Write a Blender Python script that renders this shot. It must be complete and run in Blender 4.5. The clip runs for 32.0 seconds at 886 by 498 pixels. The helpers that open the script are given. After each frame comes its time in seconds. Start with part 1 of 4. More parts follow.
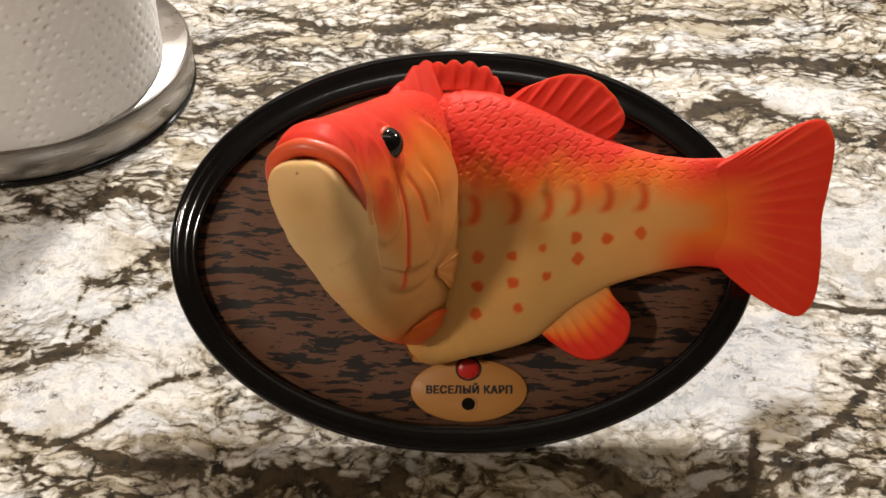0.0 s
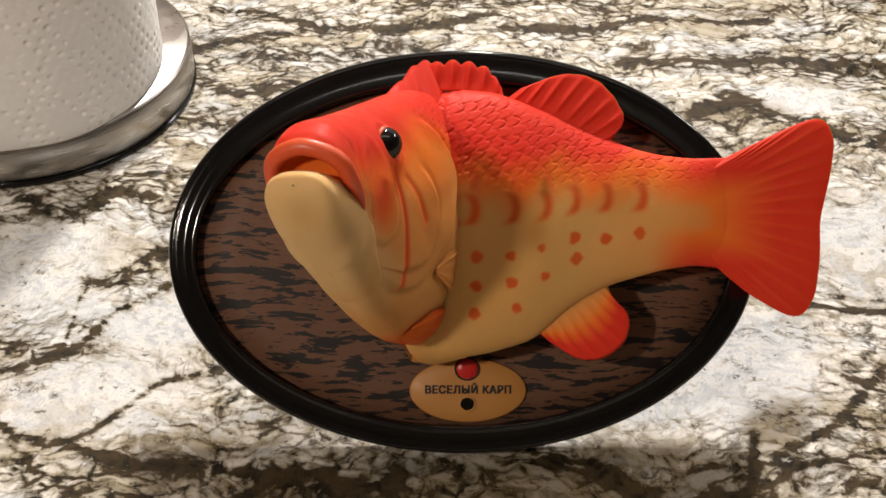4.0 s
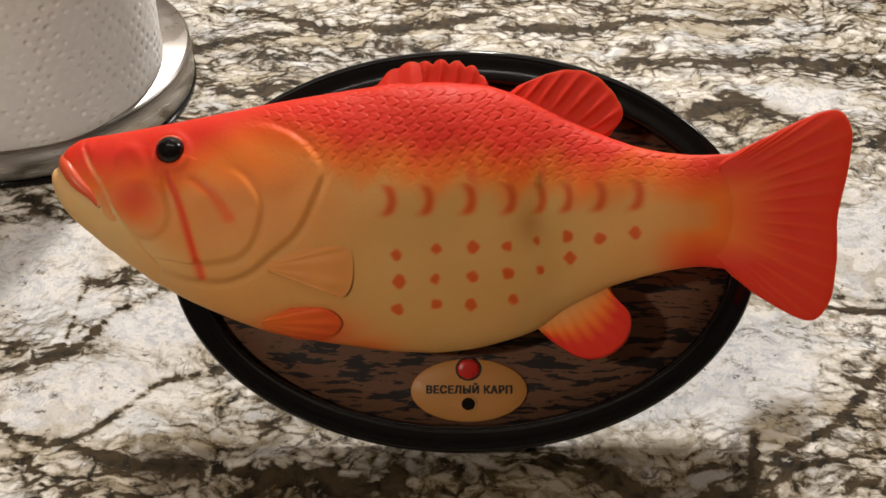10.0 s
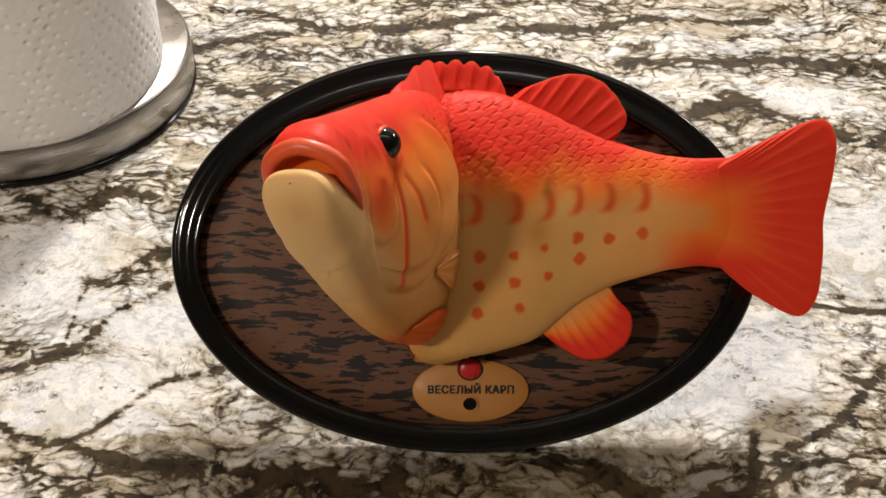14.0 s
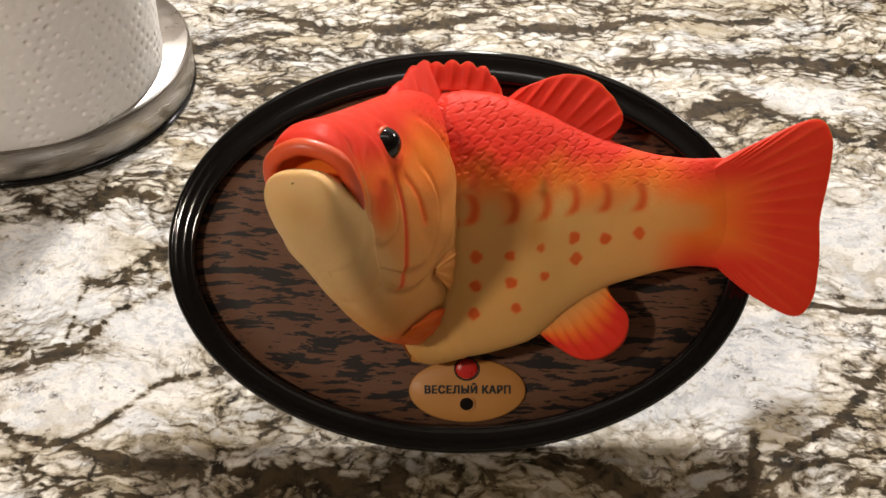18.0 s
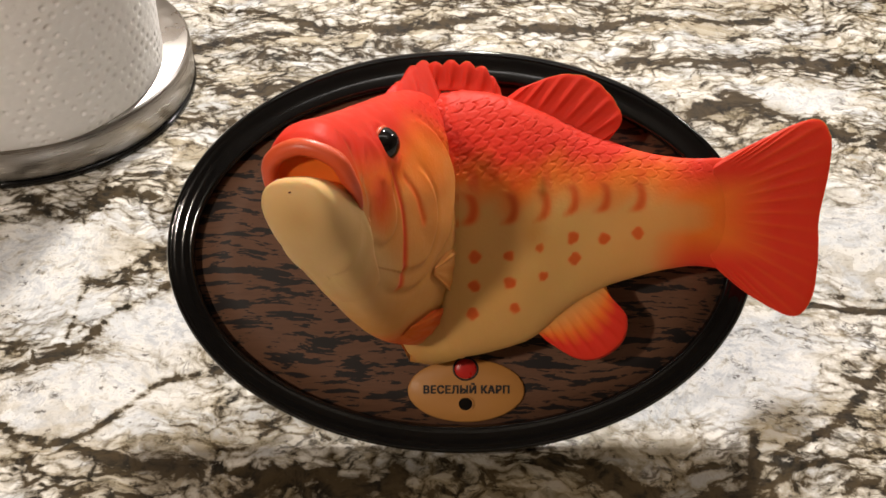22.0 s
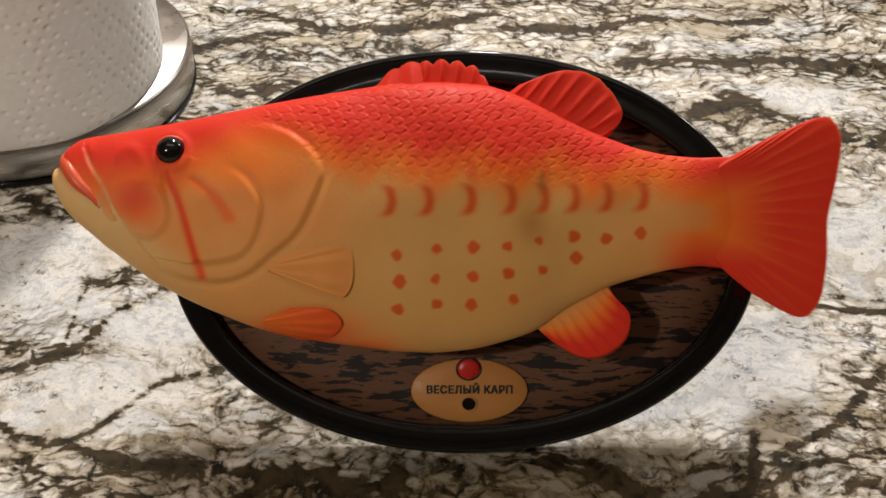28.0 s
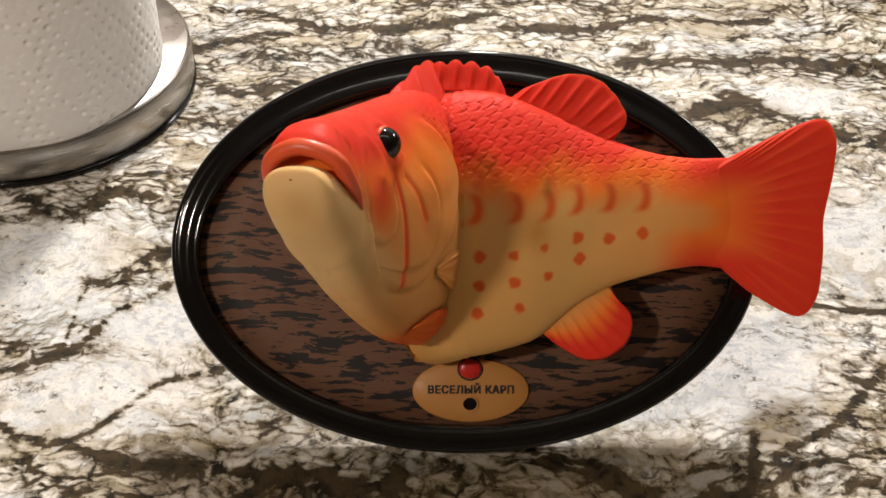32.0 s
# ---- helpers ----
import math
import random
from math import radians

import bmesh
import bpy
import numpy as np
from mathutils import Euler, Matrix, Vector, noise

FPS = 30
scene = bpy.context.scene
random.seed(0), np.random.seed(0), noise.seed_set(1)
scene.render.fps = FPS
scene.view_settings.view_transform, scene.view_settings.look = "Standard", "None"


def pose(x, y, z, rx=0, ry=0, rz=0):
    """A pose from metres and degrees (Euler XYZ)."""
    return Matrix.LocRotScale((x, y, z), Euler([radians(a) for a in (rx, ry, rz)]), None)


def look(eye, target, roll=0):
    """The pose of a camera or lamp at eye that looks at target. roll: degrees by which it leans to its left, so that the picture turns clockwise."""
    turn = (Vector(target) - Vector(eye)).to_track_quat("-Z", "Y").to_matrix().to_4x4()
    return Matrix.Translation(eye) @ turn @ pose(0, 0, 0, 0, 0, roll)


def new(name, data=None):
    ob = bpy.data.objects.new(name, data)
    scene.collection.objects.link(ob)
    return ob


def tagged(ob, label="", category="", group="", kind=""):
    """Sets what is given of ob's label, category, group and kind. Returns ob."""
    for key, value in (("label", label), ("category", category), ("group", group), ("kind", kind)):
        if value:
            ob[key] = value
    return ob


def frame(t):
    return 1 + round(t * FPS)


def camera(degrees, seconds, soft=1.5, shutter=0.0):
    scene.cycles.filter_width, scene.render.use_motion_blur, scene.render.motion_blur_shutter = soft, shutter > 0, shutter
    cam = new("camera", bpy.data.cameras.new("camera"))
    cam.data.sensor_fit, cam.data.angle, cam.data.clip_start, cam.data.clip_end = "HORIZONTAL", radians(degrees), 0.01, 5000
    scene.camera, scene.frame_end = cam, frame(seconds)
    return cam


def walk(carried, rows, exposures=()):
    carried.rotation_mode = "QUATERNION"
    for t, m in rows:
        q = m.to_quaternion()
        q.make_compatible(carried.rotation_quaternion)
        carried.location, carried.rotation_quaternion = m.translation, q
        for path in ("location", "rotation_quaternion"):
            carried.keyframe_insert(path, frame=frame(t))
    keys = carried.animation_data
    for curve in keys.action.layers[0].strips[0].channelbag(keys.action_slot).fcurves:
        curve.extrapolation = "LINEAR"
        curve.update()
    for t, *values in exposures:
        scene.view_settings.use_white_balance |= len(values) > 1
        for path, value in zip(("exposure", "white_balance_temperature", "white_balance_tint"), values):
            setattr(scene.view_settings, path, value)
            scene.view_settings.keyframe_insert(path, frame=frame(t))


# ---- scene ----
cam = camera(40.9, 32.0, soft=1.6, shutter=0.5)
TILT = 48.0                      # lean of the plaque from the horizontal
S = 0.25 / 1037                  # one drawing unit of the plaque, in metres
FAR = 2100                       # camera to plaque, in the same units
BASE = Vector((0, 0, 0.0777))
TOY = pose(*BASE, TILT)
EYE = TOY @ Vector((0, 0, FAR * S))
# the camera's own exposure rises while the fish turns its pale side away
EXPOSURE = [(0, -0.1), (0.6, -0.1), (1.1, -0.3), (1.5, -0.3), (2.1, -0.1), (8.0, -0.1), (8.8, -0.4), (12.8, -0.4), (13.4, -0.12), (15.9, -0.1), (16.5, -0.4), (17.0, -0.4), (17.7, -0.1), (19.7, -0.1), (20.3, -0.3), (20.6, -0.3), (21.2, -0.1), (22.2, -0.1), (22.9, -0.4), (30.7, -0.4), (31.2, -0.12), (32, -0.1)]
walk(cam, [(0, look(EYE, BASE)), (32, look(EYE, BASE))], EXPOSURE)

# ---- light ----
world = bpy.data.worlds.new("world")
scene.world = world
world.use_nodes = True
world.node_tree.nodes["Background"].inputs[0].default_value = (0.9, 0.85, 0.8, 1)
world.node_tree.nodes["Background"].inputs[1].default_value = 0.005


def lamp(name, place, target, size, power, colour):
    data = bpy.data.lights.new(name, "AREA")
    data.shape, data.size, data.energy, data.color = "DISK", size, power, colour
    ob = new(name, data)
    ob.matrix_world = look(place, target)
    return ob


lamp("ceiling_lamp_front", (-0.66, -0.76, 0.92), (0, 0, 0.08), 0.08, 6.9, (1.0, 0.86, 0.72))
lamp("pendant_lamp_back", (0.12, 1.0, 1.15), (-0.05, 0.12, 0), 0.14, 27, (1.0, 0.93, 0.85))
lamp("ceiling_lamp_side", (1.35, 1.0, 0.98), (0, 0, 0), 0.25, 8, (1.0, 0.92, 0.84))
# broad cool fill added before the back wall; no window stands there
back_fill = bpy.data.lights.new("back_fill_light", "AREA")
back_fill.shape, back_fill.size, back_fill.size_y, back_fill.energy, back_fill.color = "RECTANGLE", 2.2, 0.95, 3.0, (0.84, 0.90, 1.0)
strip = bpy.data.lights.new("ceiling_strip_light", "AREA")
strip.shape, strip.size, strip.size_y, strip.energy, strip.color = "RECTANGLE", 1.4, 0.12, 2.6, (1.0, 0.95, 0.90)
new("ceiling_strip_light", strip).matrix_world = look((-0.05, -0.02, 1.5), (-0.05, 0.0, 0.0))
new("back_fill_light", back_fill).matrix_world = look((0.35, 1.18, 0.98), (0.35, 0.0, 0.98))


# ---- materials ----
class Mat:
    """A node material with short helpers."""

    def __init__(self, name, rough=0.5, metal=0.0, spec=0.5):
        self.m = bpy.data.materials.new(name)
        self.m.use_nodes = True
        self.t = self.m.node_tree
        self.b = self.t.nodes["Principled BSDF"]
        self.b.inputs["Roughness"].default_value = rough
        self.b.inputs["Metallic"].default_value = metal
        self.b.inputs["Specular IOR Level"].default_value = spec
        co = self.t.nodes.new("ShaderNodeTexCoord")
        self.co = co.outputs["Object"]

    def put(self, socket, value):
        if isinstance(value, bpy.types.NodeSocket):
            self.t.links.new(value, socket)
        elif value is not None:
            socket.default_value = value

    def node(self, kind, out, ins):
        n = self.t.nodes.new(kind)
        for k, v in ins.items():
            self.put(n.inputs[k], v)
        return n.outputs[out]

    def math(self, op, a, b=0.0, c=None):
        n = self.t.nodes.new("ShaderNodeMath")
        n.operation = op
        self.put(n.inputs[0], a)
        self.put(n.inputs[1], b)
        if c is not None:
            self.put(n.inputs[2], c)
        return n.outputs[0]

    def vec(self, op, a, b):
        n = self.t.nodes.new("ShaderNodeVectorMath")
        n.operation = op
        self.put(n.inputs[0], a)
        self.put(n.inputs[1], b)
        return n.outputs["Vector"]

    def noise(self, scale, detail=4.0, rough=0.55, co=None, out="Fac", warp=0.0):
        return self.node("ShaderNodeTexNoise", out, {"Vector": co or self.co, "Scale": scale, "Detail": detail, "Roughness": rough, "Distortion": warp})

    def cells(self, scale, co=None, feature="DISTANCE_TO_EDGE", out="Distance"):
        n = self.t.nodes.new("ShaderNodeTexVoronoi")
        n.feature = feature
        self.put(n.inputs["Vector"], co or self.co)
        n.inputs["Scale"].default_value = scale
        return n.outputs[out]

    def ramp(self, value, lo, hi, a=0.0, b=1.0):
        n = self.t.nodes.new("ShaderNodeMapRange")
        n.interpolation_type = "SMOOTHSTEP"
        self.put(n.inputs["Value"], value)
        for i, v in zip((1, 2, 3, 4), (lo, hi, a, b)):
            n.inputs[i].default_value = v
        return n.outputs[0]

    def mix(self, f, a, b, blend="MIX"):
        n = self.t.nodes.new("ShaderNodeMix")
        n.data_type, n.blend_type = "RGBA", blend
        self.put(n.inputs["Factor"], f)
        for k, v in ((6, a), (7, b)):
            self.put(n.inputs[k], (*v, 1) if isinstance(v, tuple) else v)
        return n.outputs[2]

    def attr(self, name):
        n = self.t.nodes.new("ShaderNodeAttribute")
        n.attribute_name = name
        return n.outputs["Fac"]

    def colour(self, value):
        self.put(self.b.inputs["Base Color"], (*value, 1) if isinstance(value, tuple) else value)
        return self

    def rough(self, value):
        self.put(self.b.inputs["Roughness"], value)
        return self

    def bump(self, height, strength=0.3, distance=0.001):
        n = self.t.nodes.new("ShaderNodeBump")
        n.inputs["Strength"].default_value, n.inputs["Distance"].default_value = strength, distance
        self.put(n.inputs["Height"], height)
        self.put(self.b.inputs["Normal"], n.outputs[0])
        return self


def stretched(m, sx, sy, turn, co=None):
    return m.node("ShaderNodeMapping", "Vector", {"Vector": co or m.co, "Scale": (sx, sy, 1), "Rotation": (0, 0, radians(turn))})


def granite():
    """Polished migmatite: pale nodules in a brown matrix that swells into ragged dark veins. The mesh carries where it
    is calm, where the great veins run, and where shade is painted before the plaque.
    """
    m = Mat("granite", 0.14, spec=0.28)

    def drift(scale, amount, detail=3):
        v = m.vec("SCALE", m.vec("SUBTRACT", m.noise(scale, detail, 0.55, out="Color"), (0.5, 0.5, 0.5)), None)
        v.node.inputs["Scale"].default_value = amount
        return v

    calm, vein, blue, tan = (m.attr(k) for k in ("calm", "vein", "blue", "tan"))
    fine = m.vec("ADD", drift(55, 0.010), drift(260, 0.0024))
    bent = m.vec("ADD", m.vec("ADD", m.co, drift(12, 0.050)), fine)
    flow = stretched(m, 0.50, 1.0, -6, bent)
    # nodules of two sizes, each with its own tone
    big, small = m.cells(62, flow, "F1", "Color"), m.cells(175, flow, "F1", "Color")
    edge = m.math("ADD", m.math("MULTIPLY", m.cells(62, flow), 0.7), m.math("MULTIPLY", m.cells(150, flow), 1.15))
    tone = m.math("ADD", m.math("MULTIPLY", big, 0.45), m.math("ADD", m.math("MULTIPLY", small, 0.35), m.math("MULTIPLY", m.noise(30, 5, 0.6, flow), 0.5)))
    col = m.mix(m.ramp(tone, 0.40, 0.80), (0.46, 0.40, 0.30), (0.86, 0.83, 0.78))
    cold = m.ramp(m.math("ADD", m.noise(38, 4, 0.6, m.vec("ADD", flow, (3, 1, 0))), m.math("MULTIPLY", blue, 0.14)), 0.47, 0.60, 0, 0.8)
    col = m.mix(cold, col, m.mix(small, (0.48, 0.51, 0.56), (0.80, 0.82, 0.84)))
    # calm fields: cool white with fine grey specks
    grain = m.noise(230, 5, 0.7, bent)
    cool = m.math("MULTIPLY", calm, m.ramp(m.noise(48, 4, 0.6, flow), 0.30, 0.60, 0.25, 0.9))
    col = m.mix(cool, col, m.mix(m.ramp(grain, 0.35, 0.65), (0.50, 0.52, 0.56), (0.90, 0.89, 0.87)))
    col = m.mix(m.ramp(grain, 0.53, 0.68, 0, 0.45), col, (0.36, 0.33, 0.29))
    col = m.mix(m.ramp(m.noise(520, 3, 0.6), 0.55, 0.70, 0, 0.35), col, (0.25, 0.22, 0.19))
    # how wide the matrix stands between the nodules
    rag = m.math("SUBTRACT", m.noise(95, 6, 0.72, flow), 0.5)
    rag2 = m.math("SUBTRACT", m.noise(300, 4, 0.65, bent), 0.5)
    patch = m.noise(19, 5, 0.62, m.vec("ADD", flow, (1, 8, 0)))
    w = m.math("MULTIPLY", m.math("SUBTRACT", patch, 0.50), 1.5)
    streak = m.math("SUBTRACT", m.noise(34, 6, 0.70, stretched(m, 0.20, 1.0, -4, bent)), 0.52)
    w = m.math("MAXIMUM", w, m.math("MULTIPLY", streak, 2.2))
    w = m.math("SUBTRACT", m.math("MINIMUM", m.math("ADD", w, 0.10), 0.30), m.math("MULTIPLY", calm, 0.40))
    broken = m.ramp(m.noise(30, 4, 0.65, bent), 0.32, 0.58, 0.45, 1.0)
    w = m.math("ADD", w, m.math("MULTIPLY", m.math("MULTIPLY", vein, broken), 0.62))
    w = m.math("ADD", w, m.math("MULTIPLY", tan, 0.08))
    d = m.math("SUBTRACT", m.math("ADD", w, m.math("ADD", m.math("MULTIPLY", rag, 1.0), m.math("MULTIPLY", rag2, 0.7))), m.math("MULTIPLY", edge, 0.85))
    ochre = m.mix(m.ramp(m.noise(70, 4, 0.6, bent), 0.38, 0.62), (0.24, 0.185, 0.095), (0.35, 0.31, 0.23))
    col = m.mix(m.ramp(d, -0.30, 0.05, 0, 0.66), col, ochre)
    brown = m.mix(m.ramp(m.noise(110, 4, 0.65, bent), 0.35, 0.62), (0.010, 0.008, 0.006), (0.058, 0.040, 0.020))
    dark = m.ramp(d, -0.05, 0.20, 0, 0.96)
    # brown films round the small nodules
    film = m.math("MULTIPLY", m.ramp(m.cells(150, flow), 0.0, 0.22, 0.6, 0), m.ramp(m.math("SUBTRACT", m.noise(26, 4, 0.6, m.vec("ADD", bent, (4, 6, 0))), m.math("MULTIPLY", calm, 0.22)), 0.38, 0.56))
    col = m.mix(m.math("MULTIPLY", film, m.ramp(m.noise(150, 4, 0.65), 0.36, 0.58)), col, (0.075, 0.055, 0.030))
    # thin brown cracks
    for scale, width, off in ((12, 0.010, 0), (24, 0.014, 5), (50, 0.020, 9)):
        r = m.math("ABSOLUTE", m.math("SUBTRACT", m.noise(scale, 5, 0.6, m.vec("ADD", flow, (off, off, 0))), 0.5))
        dark = m.math("MAXIMUM", dark, m.math("MULTIPLY", m.ramp(r, 0.0, width, 0.8, 0), m.ramp(m.math("SUBTRACT", m.noise(60, 4, 0.6), m.math("MULTIPLY", calm, 0.10)), 0.44, 0.60)))
    speck = m.math("MULTIPLY", m.ramp(m.noise(150, 3, 0.6), 0.64, 0.71), 0.75)
    dark = m.math("MAXIMUM", dark, speck)
    # tan-brown stone, with the shade before the plaque put into the colour
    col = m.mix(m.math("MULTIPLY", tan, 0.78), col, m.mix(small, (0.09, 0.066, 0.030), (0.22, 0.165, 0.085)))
    m.colour(m.mix(dark, col, brown))
    m.rough(m.ramp(m.noise(120, 3), 0.3, 0.7, 0.10, 0.18))
    m.bump(m.noise(300, 3), 0.02)
    return m.m


def skin(name):
    """Painted rubber: red over orange over cream, from the paint masks of the mesh."""
    m = Mat(name, 0.5, spec=0.15)
    m.b.inputs["Subsurface Weight"].default_value = 0.25
    m.b.inputs["Subsurface Scale"].default_value = 0.004
    m.b.inputs["Subsurface Radius"].default_value = (1.0, 0.35, 0.12)
    cream = m.mix(m.noise(35, 3), (0.62, 0.33, 0.098), (0.71, 0.40, 0.135))
    red = m.mix(m.noise(60, 4), (0.67, 0.029, 0.014), (0.74, 0.045, 0.022))
    col = m.mix(m.attr("orange"), cream, (0.86, 0.20, 0.024))
    col = m.mix(m.attr("red"), col, red)
    col = m.mix(m.attr("pale"), col, (0.74, 0.50, 0.23))
    col = m.mix(m.attr("umber"), col, (0.36, 0.13, 0.02))
    m.colour(col)
    m.rough(m.ramp(m.noise(180, 4), 0.3, 0.7, 0.44, 0.6))
    m.bump(m.math("ADD", m.noise(700, 3), m.math("MULTIPLY", m.noise(95, 4, 0.6), 1.6)), 0.10)
    return m.m


def plain(name, colour, rough=0.5, metal=0.0, vary=0.12, scale=60, bump=0.05):
    m = Mat(name, rough, metal)
    dim = tuple(c * (1 - vary) for c in colour)
    m.colour(m.mix(m.noise(scale, 4), dim, colour))
    m.rough(m.ramp(m.noise(scale * 2.5, 4), 0.3, 0.7, max(rough * 0.8, 0.02), rough * 1.2))
    m.bump(m.noise(scale * 6, 3), bump)
    return m.m


def wood_print():
    """Printed wood: brown with ragged broken black dashes along the grain."""
    m = Mat("printed_wood", 0.55, spec=0.25)
    wob = m.vec("SCALE", m.vec("SUBTRACT", m.noise(22, 2, out="Color"), (0.5, 0.5, 0.5)), None)
    wob.node.inputs["Scale"].default_value = 0.010
    co = stretched(m, 1.0, 5.5, 5, m.vec("ADD", m.co, wob))
    crumb = m.math("MULTIPLY", m.math("SUBTRACT", m.noise(330, 3, 0.7, stretched(m, 0.7, 1.6, 5)), 0.5), 0.10)
    n1 = m.math("ADD", m.noise(40, 4, 0.6, co), crumb)
    n2 = m.math("ADD", m.noise(85, 3, 0.6, m.vec("ADD", co, (5, 3, 0))), crumb)
    dark = m.math("MAXIMUM", m.ramp(n1, 0.535, 0.555), m.ramp(n2, 0.585, 0.605))
    base = m.mix(m.noise(18, 3), (0.125, 0.060, 0.034), (0.165, 0.082, 0.048))
    base = m.mix(m.ramp(m.noise(120, 4, 0.7, co), 0.4, 0.7, 0, 0.35), base, (0.085, 0.040, 0.024))
    m.colour(m.mix(dark, base, (0.020, 0.016, 0.015)))
    return m.m


def towel_paper():
    m = Mat("tissue_paper", 0.9, spec=0.1)
    m.colour(m.mix(m.noise(90, 4), (0.88, 0.87, 0.86), (0.94, 0.93, 0.92)))
    m.bump(m.noise(900, 3), 0.25, 0.0006)
    return m.m


def steel():
    m = Mat("brushed_steel", 0.3, 1.0)
    co = m.node("ShaderNodeMapping", "Vector", {"Vector": m.co, "Scale": (1, 1, 60)})
    n = m.noise(30, 4, 0.6, co)
    m.colour(m.mix(n, (0.42, 0.40, 0.38), (0.58, 0.56, 0.54)))
    m.rough(m.ramp(n, 0.3, 0.7, 0.24, 0.4))
    m.bump(n, 0.06)
    return m.m


def clear_glass():
    m = Mat("clear_glass", 0.03)
    m.b.inputs["Transmission Weight"].default_value = 1.0
    m.b.inputs["IOR"].default_value = 1.48
    m.rough(m.ramp(m.noise(40, 3), 0.3, 0.8, 0.01, 0.06))
    return m.m


GRANITE, SKIN, WOOD, PAPER, STEEL, GLASS = granite(), skin("painted_rubber"), wood_print(), towel_paper(), steel(), clear_glass()
BLACK = plain("black_plastic", (0.004, 0.004, 0.0045), 0.09, 0, 0.3, 40, 0.02)
EYE_BLACK = plain("black_glass_eye", (0.006, 0.005, 0.005), 0.05, 0, 0.2, 40, 0.0)
LIP = plain("orange_red_rubber", (0.76, 0.10, 0.030), 0.4, 0, 0.15, 80)
PLATE = plain("tan_plate_plastic", (0.52, 0.235, 0.058), 0.5, 0, 0.08, 60)
BUTTON = plain("red_button_plastic", (0.55, 0.02, 0.015), 0.3, 0, 0.1, 80)
INK = plain("black_ink", (0.012, 0.011, 0.011), 0.5, 0, 0.2, 200)
WALL = plain("wall_paint", (0.36, 0.28, 0.20), 0.8, 0, 0.06, 8)
CEIL = plain("ceiling_paint", (0.6, 0.56, 0.5), 0.85, 0, 0.05, 8)
FLOOR = plain("floor_wood", (0.24, 0.15, 0.08), 0.45, 0, 0.3, 12)
CARD = plain("cardboard", (0.42, 0.30, 0.18), 0.85, 0, 0.15, 90)


# ---- mesh helpers ----
def mesh_of(name, verts, faces, material, smooth=True, normals=None, masks=None):
    me = bpy.data.meshes.new(name)
    me.from_pydata([tuple(v) for v in verts], [], faces)
    me.materials.append(material)
    if smooth:
        me.polygons.foreach_set("use_smooth", [True] * len(me.polygons))
    for key, values in (masks or {}).items():
        at = me.attributes.new(key, "FLOAT", "POINT")
        at.data.foreach_set("value", np.asarray(values, dtype=np.float32))
    me.update()
    if normals is not None:
        me.normals_split_custom_set_from_vertices([tuple(n) for n in normals])
    return me


def part(name, me, parent, label=""):
    ob = new(name, me)
    ob.parent = parent
    if label:
        tagged(ob, label)
    return ob


def bm_mesh(name, bm, material, smooth=True):
    bmesh.ops.recalc_face_normals(bm, faces=bm.faces)
    me = bpy.data.meshes.new(name)
    bm.to_mesh(me)
    bm.free()
    me.materials.append(material)
    if smooth:
        me.polygons.foreach_set("use_smooth", [True] * len(me.polygons))
    return me


def lathe(name, profile, material, segments=96, sx=1.0, sy=1.0, closed=True):
    """A ring of revolution about z through (radius, height) points."""
    n = len(profile)
    verts = [(r * sx * math.cos(2 * math.pi * i / segments), r * sy * math.sin(2 * math.pi * i / segments), z) for i in range(segments) for r, z in profile]
    faces = [(i * n + j, ((i + 1) % segments) * n + j, ((i + 1) % segments) * n + (j + 1) % n, i * n + (j + 1) % n)
             for i in range(segments) for j in range(n if closed else n - 1)]
    return mesh_of(name, verts, faces, material)


def box(name, size, centre, material, bevel=0.0):
    bm = bmesh.new()
    bmesh.ops.create_cube(bm, size=1, matrix=Matrix.Translation(centre) @ Matrix.Diagonal((*size, 1)))
    if bevel:
        bmesh.ops.bevel(bm, geom=bm.edges[:], offset=bevel, segments=3, affect="EDGES", profile=0.6)
    return bm_mesh(name, bm, material, False)


def smooth_line(pts, n=6):
    """A rounded polyline (Catmull-Rom)."""
    p = [np.array(q, float) for q in pts]
    p = [2 * p[0] - p[1]] + p + [2 * p[-1] - p[-2]]
    out = []
    for i in range(1, len(p) - 2):
        for t in np.linspace(0, 1, n, endpoint=False):
            out.append(tuple(0.5 * (2 * p[i] + (p[i + 1] - p[i - 1]) * t + (2 * p[i - 1] - 5 * p[i] + 4 * p[i + 1] - p[i + 2]) * t * t + (3 * p[i] - p[i - 1] - 3 * p[i + 1] + p[i + 2]) * t ** 3)))
    return out + [tuple(p[-2])]


# ---- worktop ----
# great veins of the slab: half width, strength, run (millimetres)
VEINS_LEFT = [
    (2.2, 1, ((-215, -3), (-194, 5), (-180, 12), (-171, 23), (-163, 39), (-151, 47), (-139, 59))),
    (2.2, 1, ((-205, -28), (-188, -39), (-174, -42), (-162, -39), (-152, -30), (-139, -15), (-130, -6), (-105, 1))),
    (2.6, 1, ((-187, -40), (-166, -44), (-145, -51), (-124, -55), (-94, -57), (-77, -59), (-48, -58))),
    (1.4, 0.8, ((-187, 8), (-182, 21), (-181, 53), (-172, 65))),
    (5, 0.9, ((-180, 61), (-165, 61), (-154, 78), (-143, 85))),
    (6, 0.85, ((-232, 129), (-214, 118), (-194, 112), (-183, 134), (-164, 131))),
    (2.5, 1, ((-83, -72), (-74, -63), (-64, -62), (-48, -58))), (4, 1, ((-45, -66), (-33, -65), (-20, -63)))]
